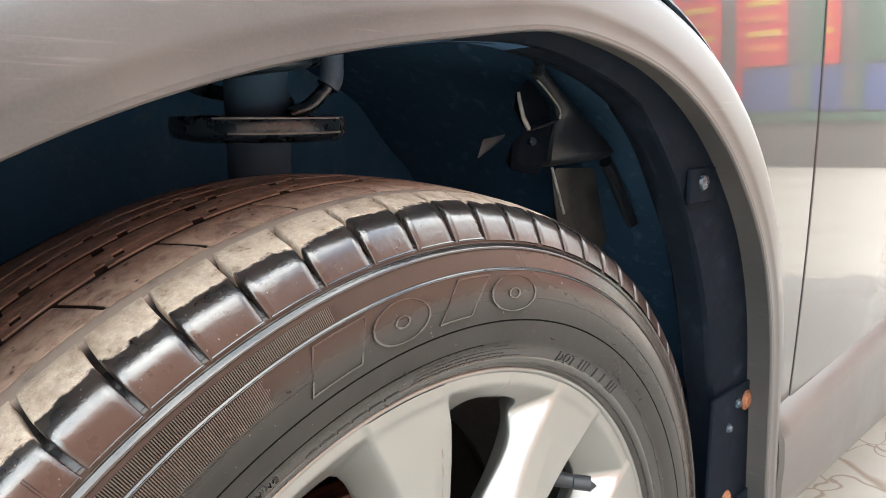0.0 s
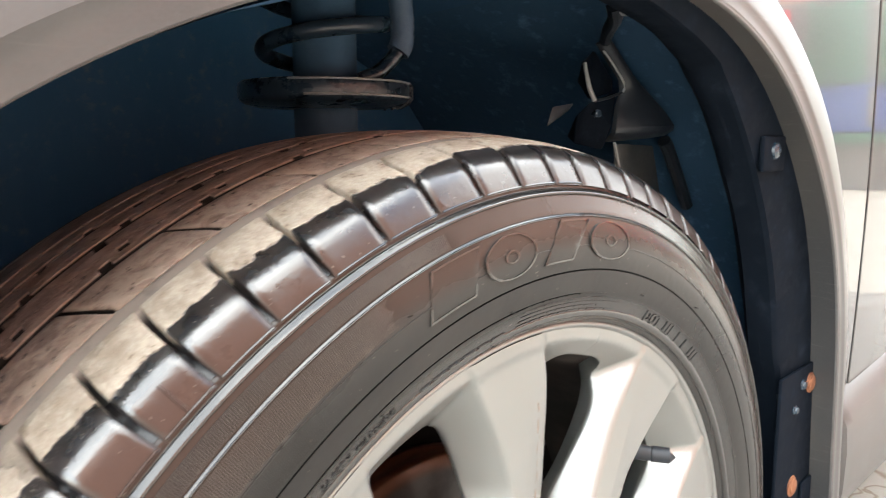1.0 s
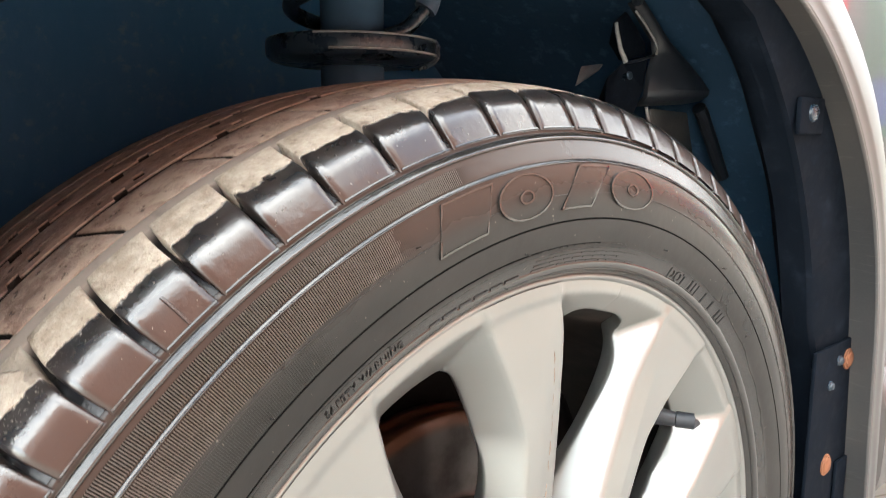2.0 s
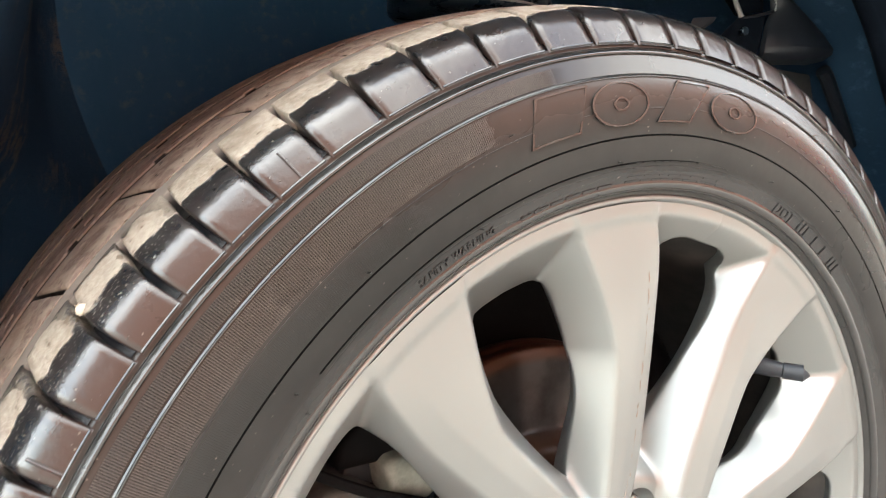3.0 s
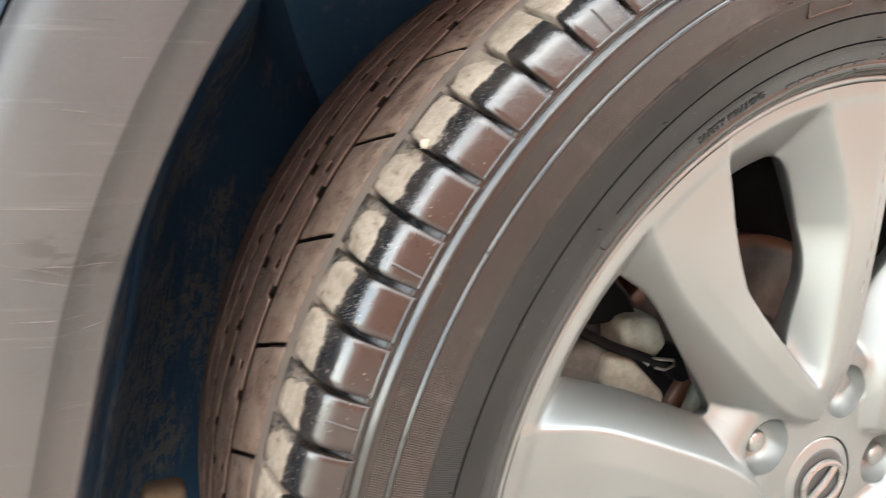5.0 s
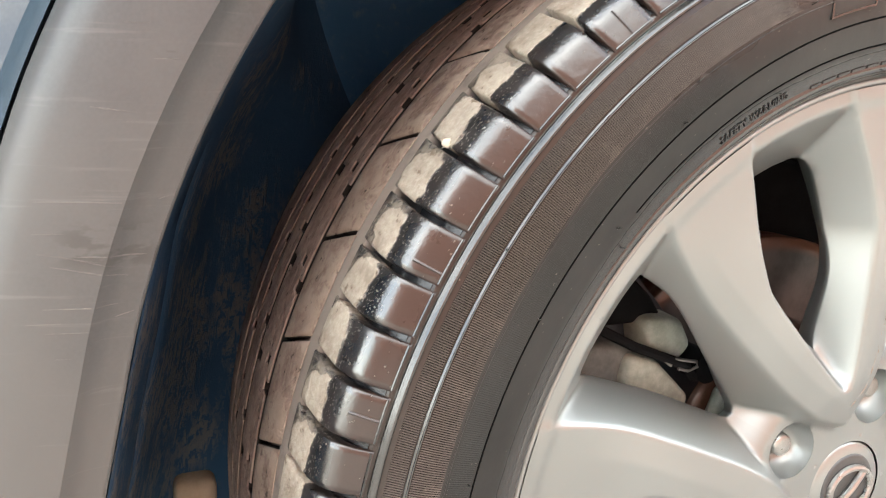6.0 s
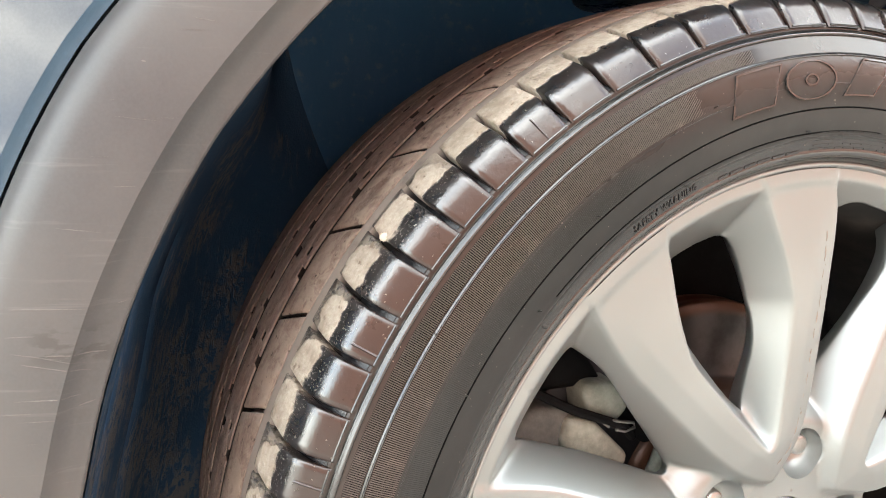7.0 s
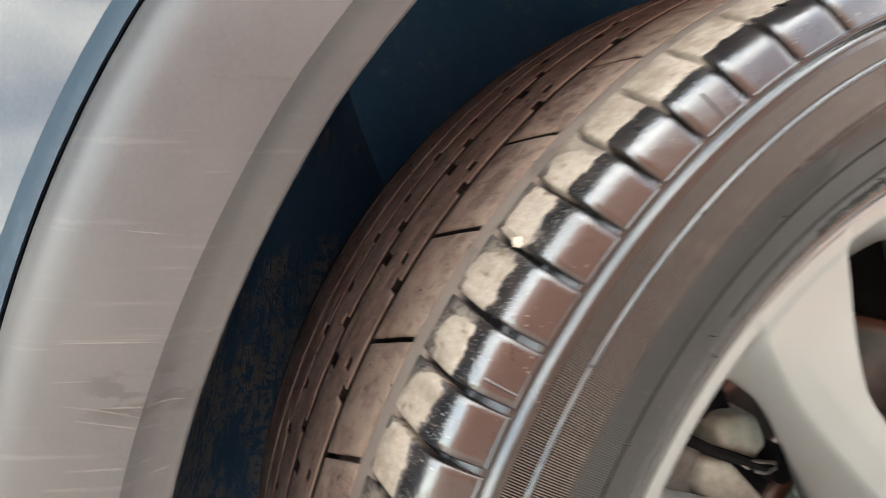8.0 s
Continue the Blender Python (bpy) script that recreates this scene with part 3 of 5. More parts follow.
def build_tyre(wheel):
    depth_at = np.zeros(len(CURVE))
    for k in range(len(CURVE)):
        r, y = CURVE[k]
        side = min(y, 2 * MID - y)
        if r > 0.284:
            depth_at[k] = 0.0062 * min(1.0, max(0.0, (r - 0.2865) / 0.013))
            if 0.0265 < side < 0.0372:
                depth_at[k] = 0.0013
            if 0.2861 < r < 0.2875 and y < MID:
                depth_at[k] = 0.0012
    keep = sorted(set(range(0, 900, 5)) | set(range(at_r(0.2845), at_r(0.2885), 2)) | {899})
    prof = [tuple(CURVE[k] - NORMAL[k] * depth_at[k]) for k in keep]
    carcass = revolve(prof, 360)
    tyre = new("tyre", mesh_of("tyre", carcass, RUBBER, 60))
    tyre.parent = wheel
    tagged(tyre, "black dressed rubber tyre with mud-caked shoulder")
    # groove floors: a thin skin over the carcass in the tread
    i_tip, i_in = at_r(0.2874), at_y(0.0283)
    floor = [tuple(CURVE[k] - NORMAL[k] * (depth_at[k] - 0.0004)) for k in range(at_r(0.290), 900 - at_r(0.290), 6)]
    part("groove_floor", revolve(floor, 360), GROOVE, tyre, "black groove floor with grey caked mud", 60)
    skew = lambda f: 0.55 * f ** 1.6 - 0.25 * math.sin(math.pi * f)
    taper = lambda f: 0.0006 + 0.0058 * min(1.0, f / 0.42)
    angles = SEEN + [SEEN[-1] + REST * (i + 1) for i in range(59)]
    shared = None
    for n, a in enumerate(angles):
        b = angles[n + 1] if n + 1 < len(angles) else SEEN[0] + 360
        if n < len(SEEN) - 1:
            me = mesh_of("tread_block", charted(block_bm(i_tip, i_in, 22, a, b, 9, taper, 0.0026, skew, 0.0007, 0.0003, (False, True)), a, b), BLOCK, 50)
            ob = new("tread_block", me)
        else:
            if shared is None:
                shared = mesh_of("tread_block", charted(block_bm(i_tip, i_in, 22, 0, REST, 9, taper, 0.0026, skew, 0.0007, 0.0003, (False, True)), 0, REST), BLOCK, 50)
            ob = new("tread_block", shared)
            ob.rotation_euler = (0, radians(a), 0)
        ob.parent = tyre
        edge = math.degrees(0.0013 / 0.3) + 0.12
        ks = at_r(0.2884)
        pts = [polar(CURVE[ks][0] + NORMAL[ks][0] * 0.0005, u, CURVE[ks][1] + NORMAL[ks][1] * 0.0005) for u in np.linspace(a + edge, b - edge, 8)]
        if n < len(SEEN) - 1:
            part("moulded_line", tube_bm(pts, 0.0005, 6), GLOSSY, tyre)
    # ribs: cut by slits every second pitch, and by small notches
    def ring(y0, y1):
        ks = np.linspace(at_y(y0), at_y(y1), 12).astype(int)
        prof = [tuple(CURVE[k] + NORMAL[k] * 0.0) for k in ks]
        prof = [(prof[0][0] - 0.0062, prof[0][1] - 0.0003), (prof[0][0] - 0.0002, prof[0][1] - 0.0001)] + prof + [(prof[-1][0] - 0.0002, prof[-1][1] + 0.0001), (prof[-1][0] - 0.0062, prof[-1][1] + 0.0003)]
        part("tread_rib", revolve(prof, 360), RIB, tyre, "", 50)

    def rib(y0, y1, pitches, gap, slant, shift, lift=0.0, bevel=0.0008):
        step = 360.0 / pitches
        j0, j1 = at_y(y0), at_y(y1)
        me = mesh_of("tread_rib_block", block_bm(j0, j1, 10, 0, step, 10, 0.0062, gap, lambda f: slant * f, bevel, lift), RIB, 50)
        for q in range(pitches):
            ob = new("tread_rib_block", me)
            ob.rotation_euler = (0, radians(shift + step * q), 0)
            ob.parent = tyre
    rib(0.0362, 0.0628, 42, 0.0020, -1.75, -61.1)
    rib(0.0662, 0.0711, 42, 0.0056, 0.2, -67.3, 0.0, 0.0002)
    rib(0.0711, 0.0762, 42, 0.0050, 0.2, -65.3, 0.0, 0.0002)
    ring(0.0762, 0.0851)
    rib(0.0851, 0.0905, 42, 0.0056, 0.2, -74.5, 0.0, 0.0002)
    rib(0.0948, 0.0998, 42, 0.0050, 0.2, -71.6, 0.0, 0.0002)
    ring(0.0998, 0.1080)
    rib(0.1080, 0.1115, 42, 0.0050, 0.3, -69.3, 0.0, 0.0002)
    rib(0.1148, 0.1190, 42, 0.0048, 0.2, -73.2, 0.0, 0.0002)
    ring(0.1190, 0.1275)
    ring(0.1312, 0.1545)
    j0 = at_y(0.1580)
    inner = [tuple(CURVE[k] + NORMAL[k] * 0.0) for k in range(j0, 900 - i_tip, 8)]
    part("inner_shoulder", revolve([(inner[0][0] - 0.006, inner[0][1])] + inner, 240), RIB, tyre)
    # moulded lines
    for r0, w, h, lo, hi in ((0.2846, 0.0034, 0.00125, 0, 360), (0.2738, 0.0018, 0.0007, 0, 360), (0.2597, 0.0006, 0.00025, 0, 360),
                             (0.2478, 0.0005, 0.00025, 0, 360), (0.2360, 0.0005, 0.00025, -47, 5), (0.2248, 0.0048, 0.0010, 0, 360)):
        part("moulded_line", ring_ridge(r0, w, h, lo, hi, ramp=r0 > 0.27), GLOSSY if r0 > 0.27 or r0 < 0.226 else (RUBBER if r0 > 0.255 else GROOVE_LINE), tyre)
    for a in (-37.7, -72.4, -60.9):
        ks = range(at_r(0.2885), at_r(0.2995), 3)
        pts = [polar(*(lambda p: (p[0], a, p[1]))(CURVE[k] + NORMAL[k] * 0.0004)) for k in ks]
        part("moulded_line", tube_bm(pts, 0.0006, 6), BLOCK, tyre)
    # fine radial serrations on two bands
    for r0, r1, lo, hi, hgt in ((0.2752, 0.2812, -104.0, -13.0, 0.0006), (0.2612, 0.2728, -104.0, -20.5, 0.0005), (0.2490, 0.2588, -104.0, -28.0, 0.00022)):
        bm = bmesh.new()
        ks = [at_r(r0 + (r1 - r0) * f) for f in (0.0, 0.5, 1.0)]
        a = lo
        while a < hi:
            rows = []
            fade = min(1.0, max(0.0, (hi - a) / 5.0))
            for da, h in ((-0.062, -0.0003), (-0.024, hgt * fade - 0.0003 * (1 - fade)), (0.024, hgt * fade - 0.0003 * (1 - fade)), (0.062, -0.0003)):
                rows.append([polar(*(lambda p: (p[0], a + da, p[1]))(CURVE[k] + NORMAL[k] * h)) for k in ks])
            grid_bm(rows, bm=bm)
            a += 0.19
        part("sidewall_serration", bm, SERRATION if hgt > 0.0003 else RUBBER, tyre, kind="stuff")
        # dark strips between the ridges hold the valleys' shade in their colour
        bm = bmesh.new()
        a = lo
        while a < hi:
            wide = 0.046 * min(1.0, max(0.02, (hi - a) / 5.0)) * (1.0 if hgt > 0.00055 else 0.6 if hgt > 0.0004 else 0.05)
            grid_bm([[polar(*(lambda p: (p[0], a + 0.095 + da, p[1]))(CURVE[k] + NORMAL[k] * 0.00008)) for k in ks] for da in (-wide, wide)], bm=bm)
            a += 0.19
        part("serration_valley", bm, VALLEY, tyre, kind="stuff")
    return tyre


def on_sidewall(u, r, lift):
    """Point on the sidewall at angle u (degrees) and radius r."""
    k = at_r(r)
    p = CURVE[k] + NORMAL[k] * lift
    return polar(p[0], u, p[1])


def raised_shape(outline, holes=(), height=0.0009, sink=0.0006):
    """A flat raised shape on the sidewall; outline in (degrees, radius)."""
    bm = bmesh.new()
    loops = [outline, *holes]
    pts, edges = [], []
    for lp in loops:
        s = len(pts)
        pts += [Vector((a * 0.0046, r)) for a, r in lp]
        edges += [(s + i, s + (i + 1) % len(lp)) for i in range(len(lp))]
    if not holes:
        a_lo, a_hi = min(p[0] for p in outline), max(p[0] for p in outline)
        r_lo, r_hi = min(p[1] for p in outline), max(p[1] for p in outline)
        pts += [Vector((a * 0.0046, r)) for a in np.arange(a_lo + 0.31, a_hi, 0.6) for r in np.arange(r_lo + 0.0011, r_hi, 0.0024)] if r_hi - r_lo > 0.008 else []
    v, e, f, *_ = delaunay_2d_cdt(pts, edges, [], 0, 1e-7)
    def inside(p, lp):
        c = False
        for i in range(len(lp)):
            (x0, y0), (x1, y1) = lp[i - 1], lp[i]
            x0, x1 = x0 * 0.0046, x1 * 0.0046
            if (y0 > p[1]) != (y1 > p[1]) and p[0] < (x1 - x0) * (p[1] - y0) / (y1 - y0) + x0:
                c = not c
        return c
    top = [bm.verts.new(on_sidewall(p[0] / 0.0046, p[1], height)) for p in v]
    for tri in f:
        c = sum((v[i] for i in tri), Vector((0, 0))) / len(tri)
        if inside(c, outline) and not any(inside(c, h) for h in holes):
            bm.faces.new([top[i] for i in tri])
    for lp in loops:
        ring = [(on_sidewall(a, r, height), on_sidewall(a, r, -sink)) for a, r in lp]
        n = len(ring)
        for i in range(n):
            q = (ring[i][0], ring[(i + 1) % n][0], ring[(i + 1) % n][1], ring[i][1])
            bm.faces.new([bm.verts.new(p) for p in q])
    bmesh.ops.remove_doubles(bm, verts=bm.verts, dist=1e-6)
    bmesh.ops.recalc_face_normals(bm, faces=bm.faces)
    return bm


def oval(a, r, da, dr, n=28):
    return [(a + da * math.cos(2 * math.pi * i / n), r + dr * math.sin(2 * math.pi * i / n)) for i in range(n)]


def quad(a0, a1, r0, r1, lean=0.0, n=6):
    lo = [(a0 + (a1 - a0) * i / n - lean, r0) for i in range(n + 1)]
    hi = [(a1 + (a0 - a1) * i / n + lean, r1) for i in range(n + 1)]
    return lo + hi


def word(text, mid, r, size, spread=1.0):
    """Raised lettering bent round the sidewall."""
    cu = bpy.data.curves.new("lettering", "FONT")
    cu.body, cu.size, cu.align_x, cu.space_character = text, size, "CENTER", spread
    cu.resolution_u = 2
    ob = bpy.data.objects.new("lettering", cu)
    scene.collection.objects.link(ob)
    me = bpy.data.meshes.new_from_object(ob.evaluated_get(bpy.context.evaluated_depsgraph_get()))
    bpy.data.objects.remove(ob)
    bm = bmesh.new()
    bm.from_mesh(me)
    out = bmesh.ops.extrude_face_region(bm, geom=bm.faces[:])
    raised = {g for g in out["geom"] if isinstance(g, bmesh.types.BMVert)}
    for v in bm.verts:
        v.co = on_sidewall(mid + math.degrees(v.co.x / r), r + v.co.y, 0.0006 if v in raised else -0.0004)
    bmesh.ops.recalc_face_normals(bm, faces=bm.faces)
    return bm


def build_sidewall_marks(tyre):
    lo, hi = 0.2535, 0.2718
    def frame_of(outline, k=0.93):
        ca = sum(p[0] for p in outline) / len(outline)
        cr = sum(p[1] for p in outline) / len(outline)
        return [(ca + (p[0] - ca) * k, cr + (p[1] - cr) * k) for p in outline]
    for shape in (quad(-18.6, -12.6, lo, hi, 0.9), oval(-8.0, 0.2622, 3.7, 0.0093), quad(-1.6, 3.2, lo, hi, 1.6), oval(8.7, 0.2620, 3.9, 0.0092)):
        plate = part("brand_plate", raised_shape(shape, height=0.0006), RUBBER, tyre, "raised plain shape of a brand mark")
        part("edge_line", raised_shape(shape, [frame_of(shape)], height=0.0011), GLOSSY, plate)
        if len(shape) == 28:
            core = oval(sum(p[0] for p in shape) / 28, sum(p[1] for p in shape) / 28, 1.0, 0.0028)
            part("edge_line", raised_shape(core, [frame_of(core, 0.75)], height=0.0011), GLOSSY, plate)
    part("lettering", word("SAFETY WARNING", -30.0, 0.2285, 0.0042, 1.15), RUBBER, tyre, "raised words of a safety notice")
    part("lettering", word("DOT", 24.5, 0.2272, 0.0082, 1.1), RUBBER, tyre, "raised letters")
    a, rnd = 28.5, random.Random(7)
    while a < 42.0:
        w = rnd.uniform(0.4, 0.9)
        part("text_bar", raised_shape(quad(a, a + w, 0.2274, 0.2330, 0.0, 4), height=0.0007), RUBBER, tyre)
        a += w + rnd.choice((0.35, 0.5, 2.2))
    for i in range(5):
        r = 0.2272 + 0.0021 * i
        a = -6.3 + 0.25 * i
        rnd = random.Random(i)
        end = 11.5 + rnd.uniform(-2.5, 3.0)
        while a < end:
            w = rnd.uniform(0.7, 2.6)
            part("text_bar", raised_shape(quad(a, min(a + w, end), r, r + 0.0006, 0.0, 4), height=0.0003), RUBBER, tyre)
            a += w + 0.35
    for i in range(2):
        r = 0.2262 + 0.0018 * i
        a = -35.5
        rnd = random.Random(40 + i)
        while a < -9.0:
            w = rnd.uniform(0.8, 2.4)
            if i == 0 or a > -22.5:
                part("text_bar", raised_shape(quad(a, a + w, r - 0.0012, r - 0.0002, 0.0, 4), height=0.0005), RUBBER, tyre)
            a += w + 0.4
    # moulding vents: tiny rubber whiskers
    for a, r in ((-60.5, 0.2485), (-26.8, 0.2336), (-8.0, 0.2371), (-49.5, 0.2395), (-50.3, 0.2300), (-21.3, 0.2620), (-76.0, 0.2500),
                 (-38.5, 0.2500), (-10.5, 0.2250), (18.5, 0.2385), (33.0, 0.2500), (-44.0, 0.2735), (-57.0, 0.2737), (4.0, 0.2735), (24.0, 0.2740)):
        base = on_sidewall(a, r, -0.0003)
        tip = on_sidewall(a + 0.15, r + 0.0004, 0.0022)
        part("moulding_whisker", tube_bm([base, tip], lambda f: 0.00045 - 0.0002 * f, 6), RUBBER, tyre)


# ---------------------------------------------------------------- rim
FACE_OUT = [(0.0, 0.0455), (0.0030, 0.0474), (0.0195, 0.0622), (0.0338, 0.0828), (0.0480, 0.1095), (0.0605, 0.1345), (0.0700, 0.1555), (0.0768, 0.1770), (0.0805, 0.1960), (0.0818, 0.2090)]
FACE_IN = [(0.0325, 0.2200), (0.0345, 0.1960), (0.0370, 0.1720), (0.0372, 0.1520), (0.0352, 0.1370), (0.0240, 0.1110), (0.0120, 0.0850), (0.0035, 0.0690), (0.0, 0.0660)]


def soft_line(pts, n):
    return [tuple(p) for p in smooth_profile(pts, n)]


def mirrored(half, first_shared=True):
    """Closed outline from a right half that starts and ends on the axis."""
    return half + [(-u, v) for u, v in half[-2:0:-1]]


def face_polygon():
    right = soft_line(FACE_OUT, 46) + soft_line(FACE_IN, 46)
    return right + [(-u, v) for u, v in right[-2:0:-1]]


def dist_to_loop(P, loop):
    """Signed distance of points to a closed loop (inside: negative)."""
    a = np.array(loop)
    b = np.roll(a, -1, axis=0)
    d = b - a
    best = np.full(len(P), 1e9)
    inside = np.zeros(len(P), bool)
    for i in range(len(a)):
        w = P - a[i]
        t = np.clip((w @ d[i]) / max(1e-12, d[i] @ d[i]), 0, 1)
        best = np.minimum(best, np.linalg.norm(w - t[:, None] * d[i], axis=1))
        cross = (a[i, 1] > P[:, 1]) != (b[i, 1] > P[:, 1])
        with np.errstate(divide="ignore", invalid="ignore"):
            xx = d[i, 0] * (P[:, 1] - a[i, 1]) / (d[i, 1] if d[i, 1] else 1e-12) + a[i, 0]
        inside ^= cross & (P[:, 0] < xx)
    return np.where(inside, -best, best)


LUG_R = 0.0565
POCKET, POCKET_R = 0.0155, 0.0525


def smooth_min(a, b, k):
    h = np.clip(0.5 + 0.5 * (b - a) / k, 0, 1)
    return b * (1 - h) + a * h - k * h * (1 - h)


def dist_to_path(P, path):
    a = np.array(path)
    best = np.full(len(P), 1e9)
    for p, q in zip(a, a[1:]):
        d = q - p
        t = np.clip(((P - p) @ d) / (d @ d), 0, 1)
        best = np.minimum(best, np.linalg.norm(P - p - t[:, None] * d, axis=1))
    return best


def spoke_height(P, face):
    """Depth of the casting's front (positive: inboard) at points (u, v) of one sector."""
    r = np.hypot(P[:, 0], P[:, 1])

    def fall(d, k=1.75, soft=0.0013):
        d = np.maximum(d, 0)
        return k * (np.sqrt(d * d + soft ** 2) - soft)
    d = dist_to_loop(P, face)
    right = soft_line(FACE_IN, 46)
    left = [(-u, v) for u, v in right]
    inside = dist_to_loop(P, right + left[-2::-1]) < 0
    dl, dr = np.maximum(dist_to_path(P, left), 1e-6), np.maximum(dist_to_path(P, right), 1e-6)
    bowl = (dl ** -2.2 + dr ** -2.2) ** (-1 / 2.2)
    crown = -0.0022 + 0.0022 * np.clip((r - 0.06) / 0.15, 0, 1) + 0.0030 * np.clip((0.070 - r) / 0.025, 0, 1)
    steep = 1.75 + 1.0 * np.clip((0.140 - P[:, 1]) / 0.07, 0, 1) ** 1.5
    tip = fall(P[:, 1] - 0.0655, 1.15)
    y = crown + np.where(inside, smooth_min(steep * (np.sqrt(bowl ** 2 + 0.0013 ** 2) - 0.0013), tip, 0.003), fall(d))
    # outer part of the face is faintly chamfered
    out = soft_line(FACE_OUT, 46)
    rim_side = np.minimum(dist_to_path(P, out), dist_to_path(P, [(-u, v) for u, v in out]))
    y = y + np.where(d < 0, 0.16 * np.maximum(0, 0.0125 - rim_side) * np.clip((0.195 - r) / 0.03, 0, 1), 0.16 * 0.0125 * np.clip((0.195 - r) / 0.03, 0, 1) * ~inside)
    # valley between neighbouring Vs: rises from the window towards the lug pocket
    k = np.clip((r - 0.070) / 0.020, 0, 1)
    k2 = np.clip((r - 0.092) / 0.030, 0, 1)
    floor = 0.0105 + 0.0165 * k * k * (3 - 2 * k) + 0.0085 * k2 * k2 * (3 - 2 * k2)
    y = smooth_min(y, floor, 0.005)
    ring = 0.0004 + fall(0.2110 - r, 1.0)
    hub = 0.0105 + fall(r - 0.043, 1.4)
    y = smooth_min(y, ring, 0.0045)
    return smooth_min(y, hub, 0.0012)


def sector_bm(valve=False):
    """One fifth of the casting: a V of two spokes, its window, half of each neighbouring window, lug pockets."""
    face = face_polygon()
    top = 0.1640 if valve else 0.1885
    wide = 0.0238
    win = [(0.0, 0.0860), (0.0090, 0.1030), (0.0197, 0.1270), (wide, 0.1480), (0.0226, top - 0.0100), (0.0160, top - 0.0022), (0.0, top)]
    win_loop = mirrored(soft_line(win, 34))
    # neighbouring window in its own axis, half width at height
    side = [(0.0, 0.0860), (0.0035, 0.0885), (0.0075, 0.1090), (0.0125, 0.1370), (0.0190, 0.1660), (0.0235, 0.1850), (0.0238, 0.1955), (0.0150, 0.2005), (0.0, 0.2010)]
    side = soft_line(side, 44)
    c36, s36 = math.cos(radians(36)), math.sin(radians(36))
    right = [(-u * c36 + v * s36, u * s36 + v * c36) for u, v in side]
    near_side = soft_line([(0.0, 0.0860), (0.0040, 0.0885), (0.0100, 0.1090), (0.0178, 0.1370), (0.0262, 0.1660), (0.0288, 0.1820), (0.0272, 0.1955), (0.0150, 0.2005), (0.0, 0.2010)], 44)
    left = [(u * c36 - v * s36, u * s36 + v * c36) for u, v in near_side]
    arc = lambda r, a, b, n: [(r * math.sin(radians(a + (b - a) * i / n)), r * math.cos(radians(a + (b - a) * i / n))) for i in range(n + 1)]
    line = lambda a, b, n: [(a[0] + (b[0] - a[0]) * i / n, a[1] + (b[1] - a[1]) * i / n) for i in range(n + 1)]
    r_in, r_out = 0.0265, 0.2168
    edge = lambda a, r: (r * math.sin(radians(a)), r * math.cos(radians(a)))
    def pocket(sign):
        c, e, t = edge(36 * sign, POCKET_R), edge(36 * sign, 1.0), (-sign * c36, s36)
        return [(c[0] + POCKET * (-math.cos(w) * e[0] + math.sin(w) * t[0]), c[1] + POCKET * (-math.cos(w) * e[1] + math.sin(w) * t[1])) for w in np.linspace(0, math.pi, 22)]
    cup_r, cup_l = pocket(1), pocket(-1)
    outline = arc(r_in, -36, 36, 18)[:-1]
    outline += line(edge(36, r_in), cup_r[0], 9)[:-1] + cup_r[:-1] + line(cup_r[-1], right[0], 9)[:-1] + right[:-1] + line(right[-1], edge(36, r_out), 4)[:-1]
    outline += arc(r_out, 36, -36, 70)[:-1]
    outline += line(edge(-36, r_out), left[-1], 4)[:-1] + left[::-1][:-1] + line(left[0], cup_l[-1], 9)[:-1] + cup_l[::-1][:-1] + line(cup_l[0], edge(-36, r_in), 9)[:-1]
    pts, edges = [], []
    def loop(lp):
        s = len(pts)
        pts.extend(lp)
        edges.extend((s + i, s + (i + 1) % len(lp)) for i in range(len(lp)))
    loop(outline)
    loop(win_loop)
    far = np.array(face)
    g = np.array([(x, z) for x in np.arange(-0.13, 0.1301, 0.0015) for z in np.arange(0.02, 0.2180, 0.0015)])
    off = []
    for dd in (0.0, 0.0011, 0.0026):
        nxt, prv = np.roll(far, -1, axis=0), np.roll(far, 1, axis=0)
        t = nxt - prv
        t /= np.linalg.norm(t, axis=1)[:, None]
        off.append(far + dd * np.stack([t[:, 1], -t[:, 0]], 1))
        off.append(far - dd * np.stack([t[:, 1], -t[:, 0]], 1))
    ring = np.array([p for r in (0.2110, 0.2095, 0.2065, 0.2035) for p in arc(r, -35.5, 35.5, 60)])
    near = abs(dist_to_loop(g, face))
    g = g[(near > 0.0040) & (abs(np.hypot(g[:, 0], g[:, 1]) - 0.0445) > 0.003)]
    ring = np.vstack([ring, np.array([p for r in (0.0430, 0.0442, 0.0458) for p in arc(r, -35.5, 35.5, 44)])])
    extra = np.vstack([g, *off, ring])
    ok = (dist_to_loop(extra, outline) < -0.0007) & (dist_to_loop(extra, win_loop) > 0.0007)
    extra = extra[ok]
    cells, keepers = set(), []
    order = np.r_[np.arange(len(g[ok[:len(g)]]), len(extra)), np.arange(len(g[ok[:len(g)]]))]
    for q in order:
        c = (round(extra[q][0] / 0.0008), round(extra[q][1] / 0.0008))
        if c not in cells:
            cells.add(c)
            keepers.append(tuple(extra[q]))
    pts += keepers
    v, e, f, *_ = delaunay_2d_cdt([Vector(p) for p in pts], edges, [], 0, 1e-6)
    V = np.array([tuple(p) for p in v])
    cen = np.array([V[list(t)].mean(axis=0) for t in f])
    keep = (dist_to_loop(cen, outline) < 0) & (dist_to_loop(cen, win_loop) > 0)
    Y = spoke_height(V, face)
    bm = bmesh.new()
